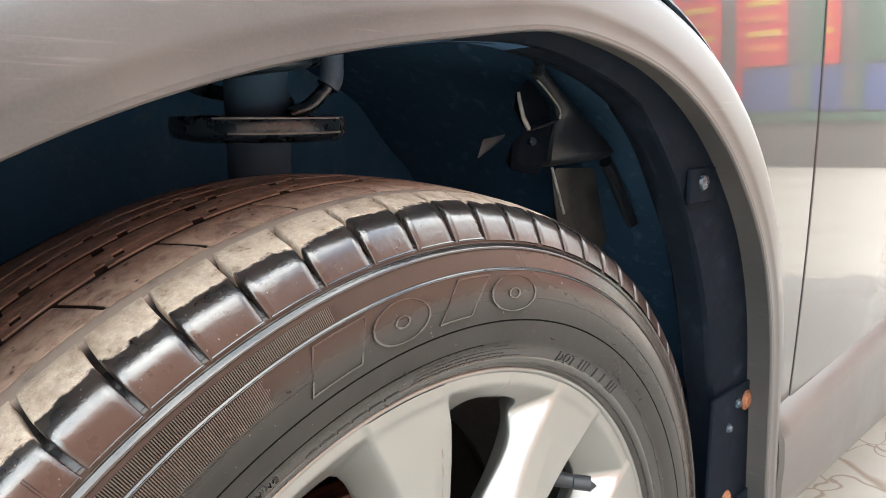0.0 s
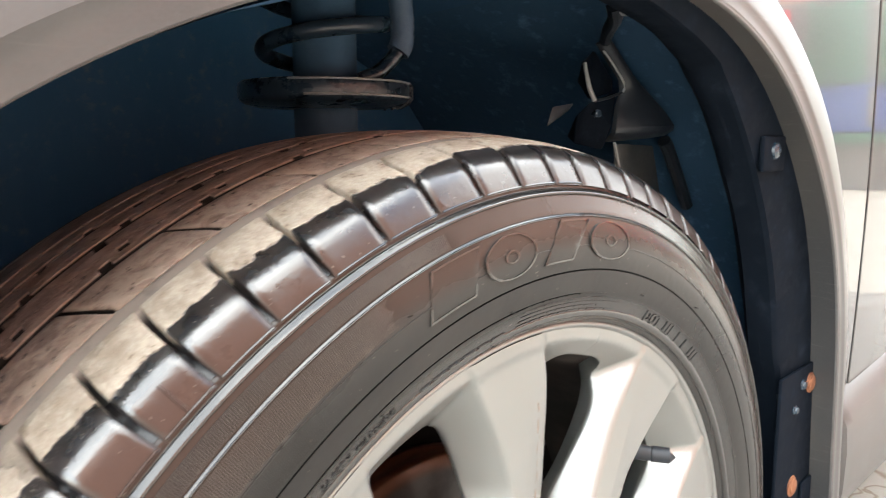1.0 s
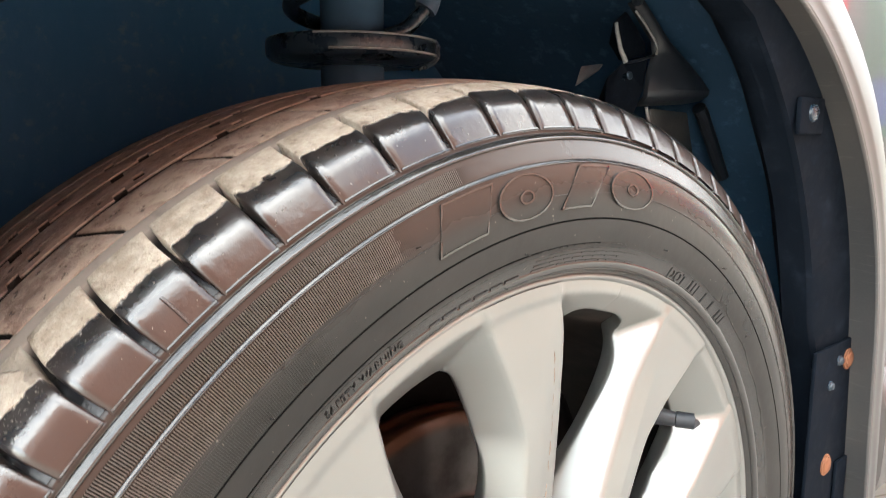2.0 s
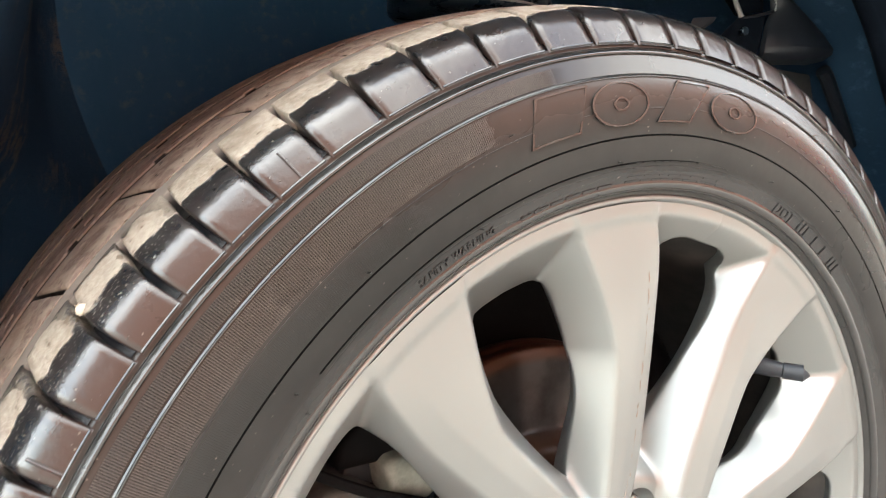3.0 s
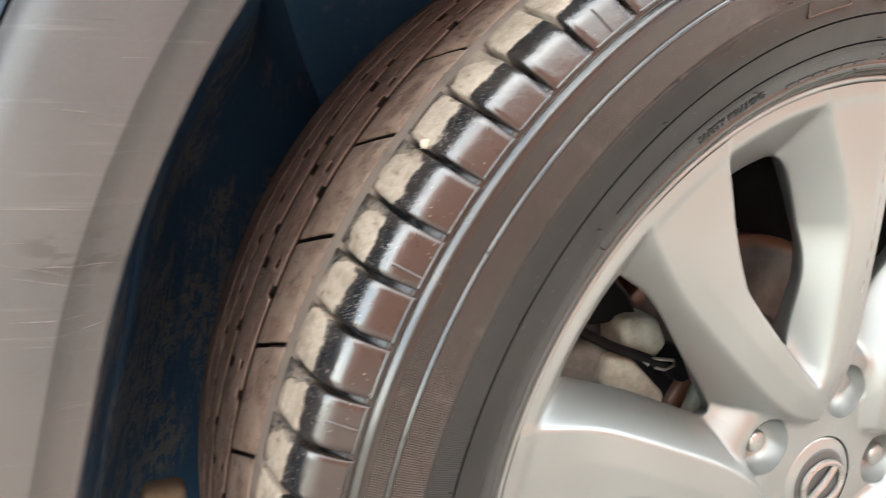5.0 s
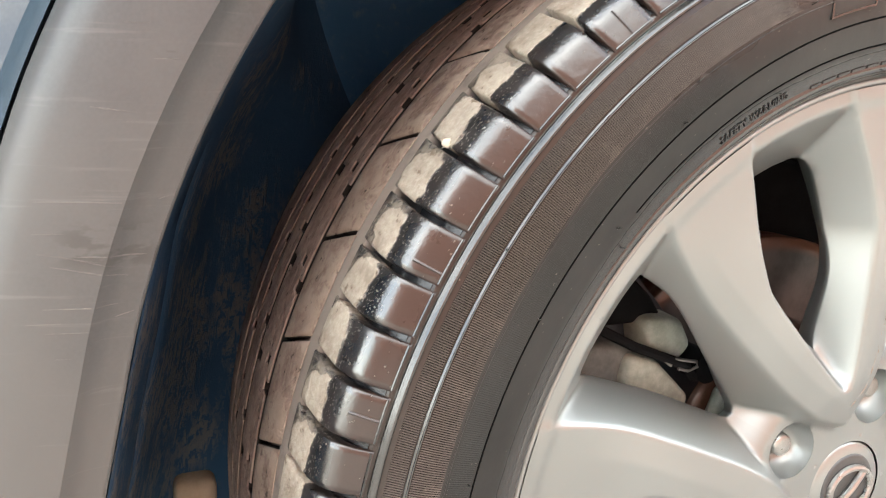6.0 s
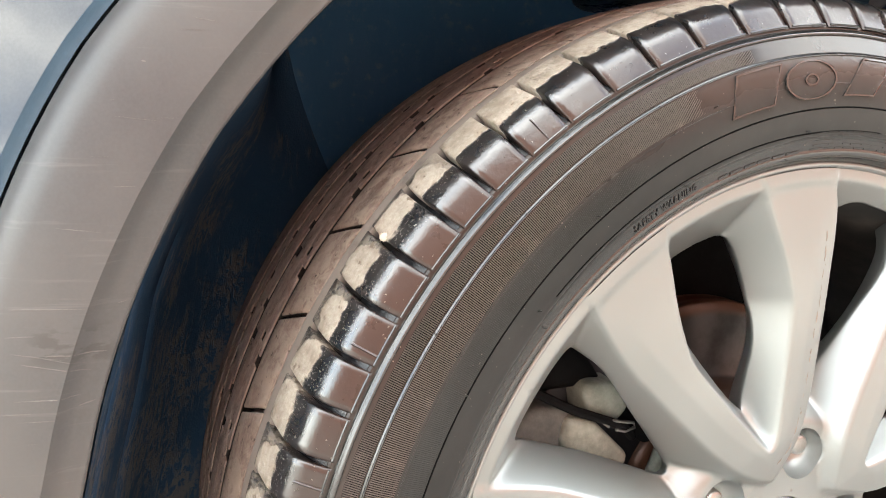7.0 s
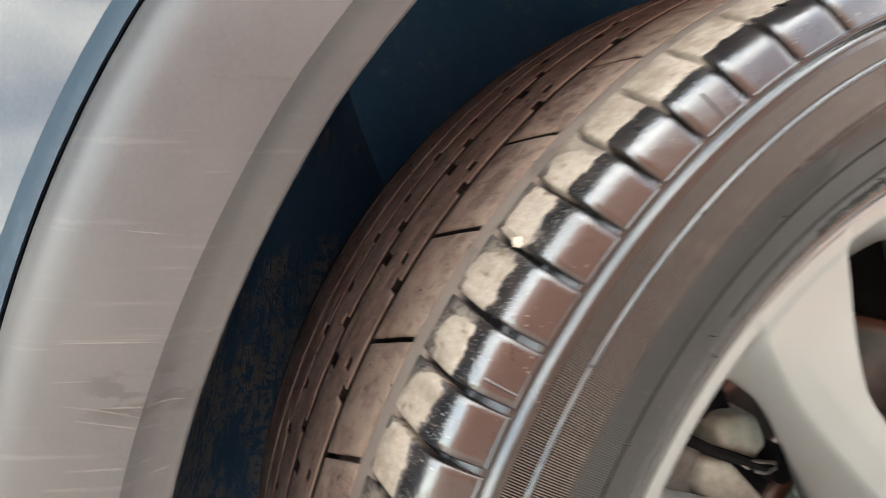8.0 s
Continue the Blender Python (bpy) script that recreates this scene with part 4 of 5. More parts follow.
    vs = [bm.verts.new((p[0], yy, p[1])) for p, yy in zip(V, Y)]
    for t, k in zip(f, keep):
        if k:
            bm.faces.new([vs[i] for i in t])
    bmesh.ops.delete(bm, geom=[w for w in bm.verts if not w.link_faces], context="VERTS")
    # window walls run back from their edges
    def wall(lp, centre):
        P = np.array(lp)
        y0 = spoke_height(P, face)
        rows = []
        for dy, inset in ((0.0, 0.0), (0.0010, 0.0006), (0.0040, -0.0010), (0.014, -0.0090)):
            q = P + (np.array(centre) - P) * 0.0 if inset == 0 else P + (np.array(centre) - P) / np.linalg.norm(np.array(centre) - P, axis=1)[:, None] * inset
            rows.append([(a[0], max(h, 0.004) + dy if dy else h, a[1]) for a, h in zip(q, y0)])
        return rows
    grid_bm(wall(win_loop, (0, 0.14)), close_v=True, bm=bm)
    grid_bm(wall(right, (0.15 * s36, 0.15 * c36)), bm=bm)
    grid_bm(wall(left, (-0.15 * s36, 0.15 * c36)), bm=bm)
    for cup in (cup_r, cup_l):
        y0 = spoke_height(np.array(cup), face)
        grid_bm([[(p[0], h, p[1]) for p, h in zip(cup, y0)], [(p[0], h + 0.001, p[1]) for p, h in zip(cup, y0)], [(p[0], 0.036, p[1]) for p in cup]], bm=bm)
    bmesh.ops.remove_doubles(bm, verts=bm.verts, dist=2e-5)
    bmesh.ops.recalc_face_normals(bm, faces=bm.faces)
    return bm


V_AXIS = -21.0


def build_wheel():
    wheel = thing("wheel", "silver alloy wheel with a black tyre, mud on its tread", "wheel")
    tyre = build_tyre(wheel)
    build_sidewall_marks(tyre)
    lip = [(0.2150, 0.0040), (0.2164, 0.0006), (0.2170, -0.0004), (0.2178, -0.0016), (0.2188, -0.0021), (0.2198, -0.0016), (0.2205, 0.0002), (0.2202, 0.0040), (0.2180, 0.0080)]
    rim = new("rim", mesh_of("rim", revolve(lip, 240), ALLOY, 60))
    rim.parent = wheel
    tagged(rim, "silver five-pair spoke alloy rim")
    barrel = [(0.2145, 0.004), (0.2060, 0.012), (0.2020, 0.020), (0.1960, 0.030), (0.1900, 0.060), (0.1860, 0.10), (0.190, 0.16), (0.205, 0.175), (0.214, 0.182)]
    part("barrel", revolve(barrel, 160), BARREL, rim, "dark dusty inner barrel", 60)
    plain = mesh_of("spoke", sector_bm(), ALLOY, 62)
    odd = mesh_of("spoke", sector_bm(True), ALLOY, 62)
    for i in range(5):
        ob = new("spoke", odd if i == 2 else plain)
        ob.rotation_euler = (0, radians(V_AXIS + 72 * i), 0)
        ob.parent = rim
    # rusty scrape along the edge of one spoke leg
    face = face_polygon()
    edge = soft_line([(0.0030, 0.0560), (0.0150, 0.0640), (0.0285, 0.0850), (0.0425, 0.1120), (0.0550, 0.1370), (0.0640, 0.1570), (0.0700, 0.1760)], 120)
    rnd, i = random.Random(12), 0
    while i < 112:
        n = rnd.randint(2, 8)
        run = np.array(edge[i:i + n]) + np.array([rnd.uniform(-0.0008, 0.0008), 0.0])
        run[:, 0] += np.array([rnd.uniform(-0.0003, 0.0003) for _ in run])
        ys = spoke_height(run, face)
        thick = rnd.uniform(0.00012, 0.00045)
        ob = part("scrape", tube_bm([(p[0], h - 0.00005, p[1]) for p, h in zip(run, ys)], lambda f: thick * (0.3 + 0.7 * math.sin(math.pi * min(1, max(0, f)))), 5), SCRAPE, rim, "brown scrape in the lacquer")
        ob.rotation_euler = (0, radians(V_AXIS), 0)
        i += n + rnd.choice((-1, 0, 0, 1, 4))
    # hub cap with a plain oval mark
    cap = new("hub_cap", mesh_of("hub_cap", revolve([(0.0, 0.0085), (0.018, 0.0088), (0.0245, 0.0098), (0.0262, 0.0115), (0.0270, 0.0150), (0.0275, 0.020)], 64), ALLOY, 50))
    cap.parent = wheel
    tagged(cap, "silver hub cap with a dark ring and chrome oval mark")
    oval_pts = [(0.0155 * math.cos(a), 0.0068, 0.0125 * math.sin(a)) for a in np.linspace(0, 2 * math.pi, 48, endpoint=False)]
    part("dark_ring", revolve([(0.0, 0.0076), (0.0165, 0.0076), (0.0188, 0.0080), (0.0196, 0.0088), (0.0198, 0.0095)], 64), CAP, cap, "dark grey recessed disc", 50)
    part("chrome_mark", tube_bm(oval_pts, 0.0019, 8, True), CHROME, cap, "plain chrome oval")
    part("chrome_bar", tube_bm([(-0.0085, 0.0068, -0.0075), (0.0, 0.0060, 0.0005), (0.0085, 0.0068, 0.0085)], 0.0020, 8), CHROME, cap, "plain chrome bar")
    for i in range(5):
        x, _, z = polar(LUG_R, V_AXIS + 36 + 72 * i, 0)
        prof = [(0.0, 0.0), (0.0042, 0.0002), (0.0056, 0.0008), (0.0064, 0.0022), (0.0066, 0.004), (0.0066, 0.020)]
        nut = lathe_along(prof, (x, 0.0125, z), (0, 1, 0), 12)
        bmesh.ops.bevel(nut, geom=[e for e in nut.edges], offset=0.0003, segments=1, profile=0.5, affect="EDGES")
        sx, _, sz = polar(POCKET_R, V_AXIS + 36 + 72 * i, 0)
        part("lug_seat", lathe_along([(0.0, 0.0), (0.0078, 0.0), (0.0108, 0.0014), (0.0134, 0.0050), (0.0148, 0.0090), (0.0156, 0.0122)], (sx, 0.0225, sz), (0, -1, 0), 24), ALLOY, wheel)
        part("lug_nut", nut, CHROME, wheel, "dull chrome lug nut")
    # valve in the short window
    a = -21.0 + 72
    base, mid, tip = polar(0.1675, a - 4.5, 0.026), polar(0.172, a - 2.2, 0.012), polar(0.1785, a - 0.2, -0.001)
    valve = new("valve", mesh_of("valve", tube_bm([base, polar(0.169, a - 3.6, 0.02), mid, polar(0.1735, a - 1.6, 0.0085)], lambda f: 0.0062 - 0.0018 * f, 14), BLACK))
    valve.parent = wheel
    tagged(valve, "black rubber tyre valve")
    part("valve_cap", tube_bm([polar(0.1735, a - 1.6, 0.0085), polar(0.1738, a - 1.5, 0.008), polar(0.1780, a - 0.2, -0.001), tip], lambda f: 0.0050 if 0.1 < f < 0.95 else 0.0040, 14), BLACK, valve, "black valve cap")
    return wheel


def build_stone():
    ob = new("pebble", mesh_of("pebble", hull_bm([tuple(Vector((random.uniform(-1, 1), random.uniform(-1, 1), random.uniform(-1, 1))).normalized() * 0.0024) for _ in range(24)], 0.0004), STONE, 60))
    x, y, z = polar(0.3062, -52.6, 0.0145)
    ob.location = (x, y, z + HZ)
    tagged(ob, "small pale pebble stuck in a tread groove", "pebble")


# ---------------------------------------------------------------- brake
def build_brake():
    brake = thing("brake", "rusty brake disc and dusty caliper behind the spokes", "brake")
    disc = [(0.030, 0.062), (0.070, 0.060), (0.0745, 0.064), (0.0760, 0.076), (0.080, 0.0785), (0.121, 0.0780), (0.1265, 0.0790), (0.1275, 0.0805),
            (0.1275, 0.0865), (0.1265, 0.0880), (0.1265, 0.0935), (0.1275, 0.0950), (0.1275, 0.1005), (0.080, 0.102), (0.060, 0.102)]
    part("brake_disc", revolve(disc, 160), DISC, brake, "grey brake disc with a rusty edge", 30)
    part("dust_shield", revolve([(0.1735, 0.108), (0.1745, 0.1055), (0.1765, 0.1060), (0.1765, 0.112), (0.168, 0.114), (0.030, 0.116)], 96), OILY, brake, "black pressed steel shield")
    part("hub", revolve([(0.0, 0.045), (0.028, 0.046), (0.030, 0.052), (0.031, 0.070)], 48), OILY, brake)

    def lump(name, pts, material, label, bevel=0.003):
        part(name, hull_bm(pts, bevel, 3), material, brake, label, 50)

    def slab(a0, a1, r0, r1, y0, y1):
        return [polar(r, a, y) for a in (a0, (a0 + a1) / 2, a1) for r in (r0, r1) for y in (y0, y1)]
    def block(outline, y0, y1, shrink=0.9):
        cx = sum(p[0] for p in outline) / len(outline)
        cz = sum(p[1] for p in outline) / len(outline)
        return [(x, y0, z) for x, z in outline] + [(cx + (x - cx) / shrink, y1, cz + (z - cz) / shrink) for x, z in outline]
    lump("caliper_body", block([(-0.157, 0.071), (-0.147, 0.083), (-0.128, 0.085), (-0.110, 0.074), (-0.084, 0.049), (-0.089, 0.040), (-0.125, 0.030), (-0.165, 0.035)], 0.050, 0.125), GREY_CAST, "dusty grey caliper body", 0.006)
    lump("caliper_finger", block([(-0.124, 0.077), (-0.107, 0.073), (-0.083, 0.050), (-0.088, 0.042), (-0.107, 0.047), (-0.128, 0.062)], 0.0445, 0.060, 0.85), CAST, "pale dusty caliper finger", 0.004)
    lump("caliper_finger", block([(-0.150, 0.030), (-0.120, 0.022), (-0.090, 0.020), (-0.088, 0.004), (-0.140, 0.000), (-0.160, 0.012)], 0.0445, 0.060, 0.85), CAST, "pale dusty caliper finger", 0.004)
    lump("pad_lug", block([(-0.1143, 0.0929), (-0.1080, 0.0955), (-0.0901, 0.0930), (-0.0818, 0.0778), (-0.0899, 0.0696), (-0.1108, 0.0749)], 0.048, 0.072), CAST, "pale dusty pad lug", 0.004)
    lump("caliper_bridge", block([(-0.134, 0.103), (-0.118, 0.117), (-0.104, 0.105), (-0.095, 0.092), (-0.113, 0.090), (-0.136, 0.090)], 0.057, 0.10), OILY, "oily black bridge", 0.004)
    lump("caliper_bracket", slab(-92, -43, 0.070, 0.158, 0.066, 0.076), BLACK, "black caliper bracket", 0.003)
    part("pad_clip", tube_bm([(-0.150, 0.047, 0.097), (-0.140, 0.045, 0.0915), (-0.1236, 0.044, 0.083), (-0.1014, 0.043, 0.0742), (-0.088, 0.044, 0.068), (-0.080, 0.048, 0.060)], 0.0026, 8), OILY, brake, "black spring clip")
    part("pad_clip", tube_bm([(-0.110, 0.043, 0.078), (-0.1009, 0.042, 0.0711), (-0.1001, 0.042, 0.0747), (-0.0839, 0.042, 0.0712), (-0.0829, 0.042, 0.0684), (-0.0893, 0.042, 0.0668), (-0.0959, 0.042, 0.0688)], 0.0009, 8), CHROME, brake, "bare wire clip")
    part("bleed_pipe", tube_bm([(-0.050, 0.050, 0.052), (-0.056, 0.050, 0.046), (-0.060, 0.052, 0.030), (-0.061, 0.060, 0.015)], 0.005, 12), CAST, brake, "dusty pin")
    part("guide_pin", tube_bm([polar(0.092, -47, 0.05), polar(0.092, -47, 0.12)], 0.009, 14), OILY, brake, "black rubber guide boot")


# ---------------------------------------------------------------- car body
def lip_r(a):
    """Radius of the wheel opening's edge at an angle."""
    r = 0.3865 - 0.0095 * math.cos(radians(4 * (a + 5))) + 0.0055 * math.sin(radians(2 * a))
    r += 0.0068 * math.exp(-((a - 22) / 17) ** 2) + 0.0033 * math.exp(-((a - 8) / 7) ** 2)
    r -= 0.0034 * math.exp(-((a + 54) / 13) ** 2)
    if a > 50:
        r -= 0.013 * min(1.0, (a - 50) / 20) ** 1.5
    if a < -54:
        r -= 0.0070 * min(1.0, (-54 - a) / 18) ** 1.1
    return r


def lip_y(a):
    return -0.0255 - 0.0090 * math.sin(radians(max(-75, min(75, a))))


def lean(a):
    """How far the flare falls inward per metre away from the opening."""
    if a < -40:
        return 0.20 + 0.05 * min(1.0, (-40 - a) / 25)
    return 0.20 if a < 25 else max(0.10, 0.20 - 0.005 * (a - 25))


def flare_w(a):
    """Width of the flare."""
    if a < 40:
        return 0.0450 + 0.0046 * math.exp(-((a + 54) / 14) ** 2)
    return 0.0450 - 0.017 * min(1.0, (a - 40) / 40)


def flare_profile(a):
    """Offset from the opening and depth: thin edge, facet turned to the wheel (bold ahead of it, faint elsewhere), crease, flat band, rounded outer edge."""
    w = flare_w(a)
    q = min(1.0, max(0.0, (-22 - a) / 22))
    d = 0.0026 + 0.0050 * q * q * (3 - 2 * q)
    k = min(1.0, max(0.0, (a - 8) / 26))
    k = 1 - 0.6 * k * k * (3 - 2 * k)
    return [(0.004, 0.030), (0.0012, 0.0060), (0.0, 0.0018), (0.0004, 0.0006), (0.0010, 0.0), (0.0018, -0.0002), (0.0024, -0.0003),
            (0.0030, -0.0006), (0.0062, -0.0006 - (d - 0.0006) * 0.14), (0.0090, -0.0006 - (d - 0.0006) * 0.40), (0.0112, -0.0006 - (d - 0.0006) * 0.76), (0.0128, -d), (0.0150, -d - 0.0001), (0.0200, -d - 0.0002), (w * 0.55, -d - 0.0001), (w * 0.75, -d + 0.0003 * k),
            (w - 0.0075, -d + 0.0014 * k), (w - 0.0048, -d + 0.0032 * k), (w - 0.0024, -d + 0.0060 * k), (w - 0.0006, 0.0040), (w, 0.0120), (w, 0.022)]


def arch_point(a, off, dy):
    """A point at an offset outside the opening; past the ends of the arc the edge runs straight down."""
    lo, hi = -72.0, 70.0
    c = max(lo, min(hi, a))
    x, _, z = polar(lip_r(c) + off, c, 0)
    if c != a:
        drop = 0.0067 * abs(a - c)
        z -= drop
        x += (0.10 if a > 0 else -0.22) * drop
    return (x, lip_y(c) + lean(c) * off + dy, z)


def arch_angles(n=150, lo=-115.0, hi=108.0):
    return [lo + (hi - lo) * i / n for i in range(n + 1)]


def build_car():
    car = thing("car", "silver-grey car, scratched wheel-arch flare round the front wheel", "car")
    rows = []
    for a in arch_angles():
        prof = flare_profile(a)
        rows.append([arch_point(a, o, d) for o, d in prof])
    part("wheel_arch_flare", tidy(grid_bm(rows)), FLARE_PAINT, car, "dusty scratched silver flare", 22)
    # scratches: shallow pale strokes along the flare (angle, offset at both ends, half width)
    def on_flare(a, off):
        pr = flare_profile(a)[4:]
        return Vector(arch_point(a, off, float(np.interp(off, [p[0] for p in pr], [p[1] for p in pr])) - 0.00012))
    rnd = random.Random(5)
    strokes = [(-65.6, 0.0345, -64.2, 0.0120, 3.2), (-63.6, 0.0046, -63.3, 0.0022, 2.2), (-67.7, 0.0262, -67.1, 0.0060, 3.0), (-67.0, 0.0210, -66.0, 0.0030, 3.4),
               (-69.4, 0.0255, -68.4, 0.0070, 3.2), (-69.0, 0.0070, -68.5, 0.0020, 3.6), (-70.2, 0.0288, -69.7, 0.0198, 2.0), (-70.3, 0.0235, -69.7, 0.0120, 1.6),
               (-58.7, 0.0203, -58.2, 0.0148, 2.0), (-53.35, 0.0322, -53.25, 0.0310, 5.0), (-66.8, 0.0330, -66.3, 0.0250, 1.6), (-67.4, 0.0300, -66.9, 0.0150, 1.8),
               (-67.2, 0.0250, -66.8, 0.0080, 1.8), (-61.5, 0.0300, -60.8, 0.0180, 1.4), (-56.0, 0.0300, -55.1, 0.0180, 1.4), (-50.4, 0.0280, -49.9, 0.0220, 1.4)]
    for _ in range(8):
        q, o, run = rnd.uniform(-71.5, -50), rnd.uniform(0.016, 0.036), rnd.uniform(0.003, 0.008)
        strokes.append((q, o, q + math.degrees(run * math.cos(radians(q)) / 0.41), o + run * math.sin(radians(q)), rnd.uniform(0.35, 0.6)))
    for a0, o0, a1, o1, wide in strokes:
        rows, n = [], 14
        for i in range(n + 1):
            f = i / n
            p = on_flare(a0 + (a1 - a0) * f, o0 + (o1 - o0) * f)
            h = 0.000065 * wide * (0.25 + 0.75 * math.sin(math.pi * f) ** 0.6) * rnd.uniform(0.6, 1.2)
            rows.append([p + Vector((0, 0.00016, h)), p, p + Vector((0, 0.00016, -h))])
        part("scratch", grid_bm(rows), SCRATCH, car, "pale scratch in the flare")
    # dark gap, then the fender's rolled edge; mirrored sky is put into their tint
    rows = [[arch_point(a, flare_w(a) + o, d) for o, d in ((-0.0006, 0.0125), (0.0002, 0.0110), (0.0008, 0.0110))] for a in arch_angles(120, -115, 72)]
    part("gap_seal", tidy(grid_bm(rows)), EDGE_SKY, car, "thin blue-black gap strip, tinted with mirrored sky")
    edge_w = lambda a: 0.0056 - 0.0022 * min(1.0, max(0.0, (a + 40) / 60))
    rows = []
    for a in arch_angles(120, -115, 72):
        row = []
        k = min(1.0, max(0.0, (a + 10) / 26))
        k = k * k * (3 - 2 * k)
        for o, d in ((0.0, 0.0125), (0.005, 0.0060), (0.04, 0.0052), (0.30, 0.0060), (0.60, 0.0082), (0.82, 0.0100), (0.93, 0.0108), (1.0, 0.0113)):
            x, y, z = arch_point(a, flare_w(a) + 0.0004 + o * edge_w(a), d)
            row.append((x, y * (1 - k) + (-0.0195 + 0.10 * (z - 0.28) ** 2 + 0.35 * (d - 0.0113)) * k, z))
        rows.append(row)
    part("fender_edge", tidy(grid_bm(rows)), EDGE_SKY, car, "rolled edge of the fender, mirrored sky in its blue-grey", 60)
    # fender panel round the flare
    seam = 0.4480
    rows = []
    for a in arch_angles(150, -115, 96):
        w = flare_w(a) + 0.0004 + edge_w(a)
        far = 0.20
        c = max(-72.0, min(70.0, a))
        x0 = arch_point(a, w, 0)[0]
        s = math.sin(radians(c))
        if x0 + far * s > seam:
            far = max(0.004, (seam - x0) / max(s, 0.05))
        up = max(0.0, math.cos(radians(c * 0.8 + 12)))
        row = []
        for f in (0.0, 0.006, 0.02, 0.06, 0.14, 0.28, 0.5, 0.75, 1.0):
            o = far * f
            y = 0.0113 + up * ((0.42 + 0.20 * min(1.0, max(0.0, (-25 - c) / 20))) * o + 0.5 * o * o)
            p = arch_point(a, w + o, y - lean(c) * o * 0.8)
            k = min(1.0, max(0.0, (c + 10) / 26))
            k = k * k * (3 - 2 * k)
            row.append((p[0], p[1] * (1 - k) + (-0.0195 + 0.10 * (p[2] - 0.28) ** 2) * k, p[2]))
        rows.append(row)
    part("fender", tidy(grid_bm(rows)), BODY_PAINT, car, "clean glossy silver fender", 50)
    # door behind the seam
    rows = []
    for x in (0.4502, 0.4506, 0.4514, 0.4517, 0.46, 0.48, 0.55, 0.8, 1.2, 1.6):
        rows.append([])
        for z in (0.072, 0.12, 0.18, 0.25, 0.32, 0.40, 0.48, 0.56):
            y = -0.0205 + 0.10 * (z - 0.28) ** 2 + (0.020 if x == 0.4502 else (0.0006 if x == 0.4506 else 0.0)) - 0.012 * min(1.0, (x - 0.45) / 0.4)
            rows[-1].append((x, y, z + max(0.0, x - 0.45) * 0.12 * max(0.0, 1 - (z - 0.072) / 0.4)))
    part("door", tidy(grid_bm(rows)), BODY_PAINT, car, "glossy silver door mirroring the street", 50)
    # strip added behind the door gap to make the seam dark
    seam_rows = [[(x, -0.0215 + 0.10 * (z - 0.28) ** 2 + 0.006, z) for z in (0.06, 0.12, 0.18, 0.25, 0.32, 0.40, 0.48, 0.56)] for x in (0.4465, 0.4515)]
    part("door_gap", tidy(grid_bm(seam_rows)), GAP_FILL, car, "dark filler strip behind the door gap")
    # sill
    prof = [(0.10, 0.088), (-0.010, 0.086), (-0.020, 0.080), (-0.0280, 0.071), (-0.0315, 0.062), (-0.0330, 0.040), (-0.0320, 0.004), (-0.0290, -0.012), (-0.020, -0.020), (0.03, -0.026), (0.10, -0.028)]
    rows = [[(x, y + (0.004 if x < 0.4 else 0), z + (x - 0.4) * (-0.06 + 0.155 * (z + 0.028) / 0.116)) for y, z in prof] for x in (0.3985, 0.4015, 0.42, 0.7, 1.1, 1.6)]
    part("sill", tidy(grid_bm(rows)), FLARE_PAINT, car, "dusty silver sill", 50)
    # body shell behind the panels, so that no light falls in from above
    shell = bmesh.new()
    for lo, hi in (((-0.60, 0.40, 0.02), (0.46, 0.44, 0.55)), ((-0.64, 0.06, 0.06), (-0.60, 0.44, 0.50)), ((-0.60, 0.032, 0.452), (0.44, 0.42, 0.462))):
        box_bm(lo, hi, 0.012, 2, shell)
    part("inner_shell", shell, INNER, car, "dark inner body shell")
    hood = hull_bm([(-0.72, 0.20, 0.40), (-0.72, 1.34, 0.40), (-0.78, 0.30, 0.30), (-0.78, 1.24, 0.30), (-0.55, 0.115, 0.545), (-0.55, 1.43, 0.545), (0.0, 0.105, 0.620), (0.0, 1.44, 0.620),
                    (0.62, 0.105, 0.66), (0.62, 1.44, 0.66), (0.62, 0.12, 0.50), (0.62, 1.42, 0.50), (-0.50, 0.42, 0.49), (-0.50, 1.12, 0.49)], 0.03, 3)
    part("hood", hood, BODY_PAINT, car, "silver hood")
    part("far_body", hull_bm([(x, y, z) for x in (-0.80, 3.05) for y in (0.46, 1.50) for z in (-0.10, 0.42)] + [(-0.72, 0.5, 0.5), (-0.72, 1.4, 0.5), (3.0, 0.5, 0.55), (3.0, 1.45, 0.55)], 0.05, 4), BODY_PAINT, car, "silver body side away from the camera")
    part("rear_body", hull_bm([(x, y, z) for x in (0.47, 3.05) for y in (0.03, 0.6) for z in (-0.08, 0.50)] + [(0.50, 0.10, 0.58), (3.0, 0.10, 0.58), (0.5, 0.6, 0.58), (3.0, 0.6, 0.58)], 0.03, 3), BODY_PAINT, car, "silver body side behind the door")
    cabin = hull_bm([(x, y, z) for x, y, z in ((0.45, 0.08, 0.55), (3.0, 0.08, 0.55), (3.0, 1.46, 0.55), (0.45, 1.46, 0.55), (1.15, 0.26, 1.13), (2.7, 0.26, 1.13), (2.7, 1.28, 1.13), (1.15, 1.28, 1.13))], 0.06, 4)
    part("cabin", cabin, BODY_PAINT, car, "silver cabin")
    return car


def liner_r(a):
    """Inside radius of the wheel-house."""
    if a < 0:
        return lip_r(max(-72, a)) - 0.001
    if a < 26:
        return lip_r(a) - 0.001 - 0.013 * a / 26
    return max(0.322, 0.386 - 0.00175 * (a - 26))


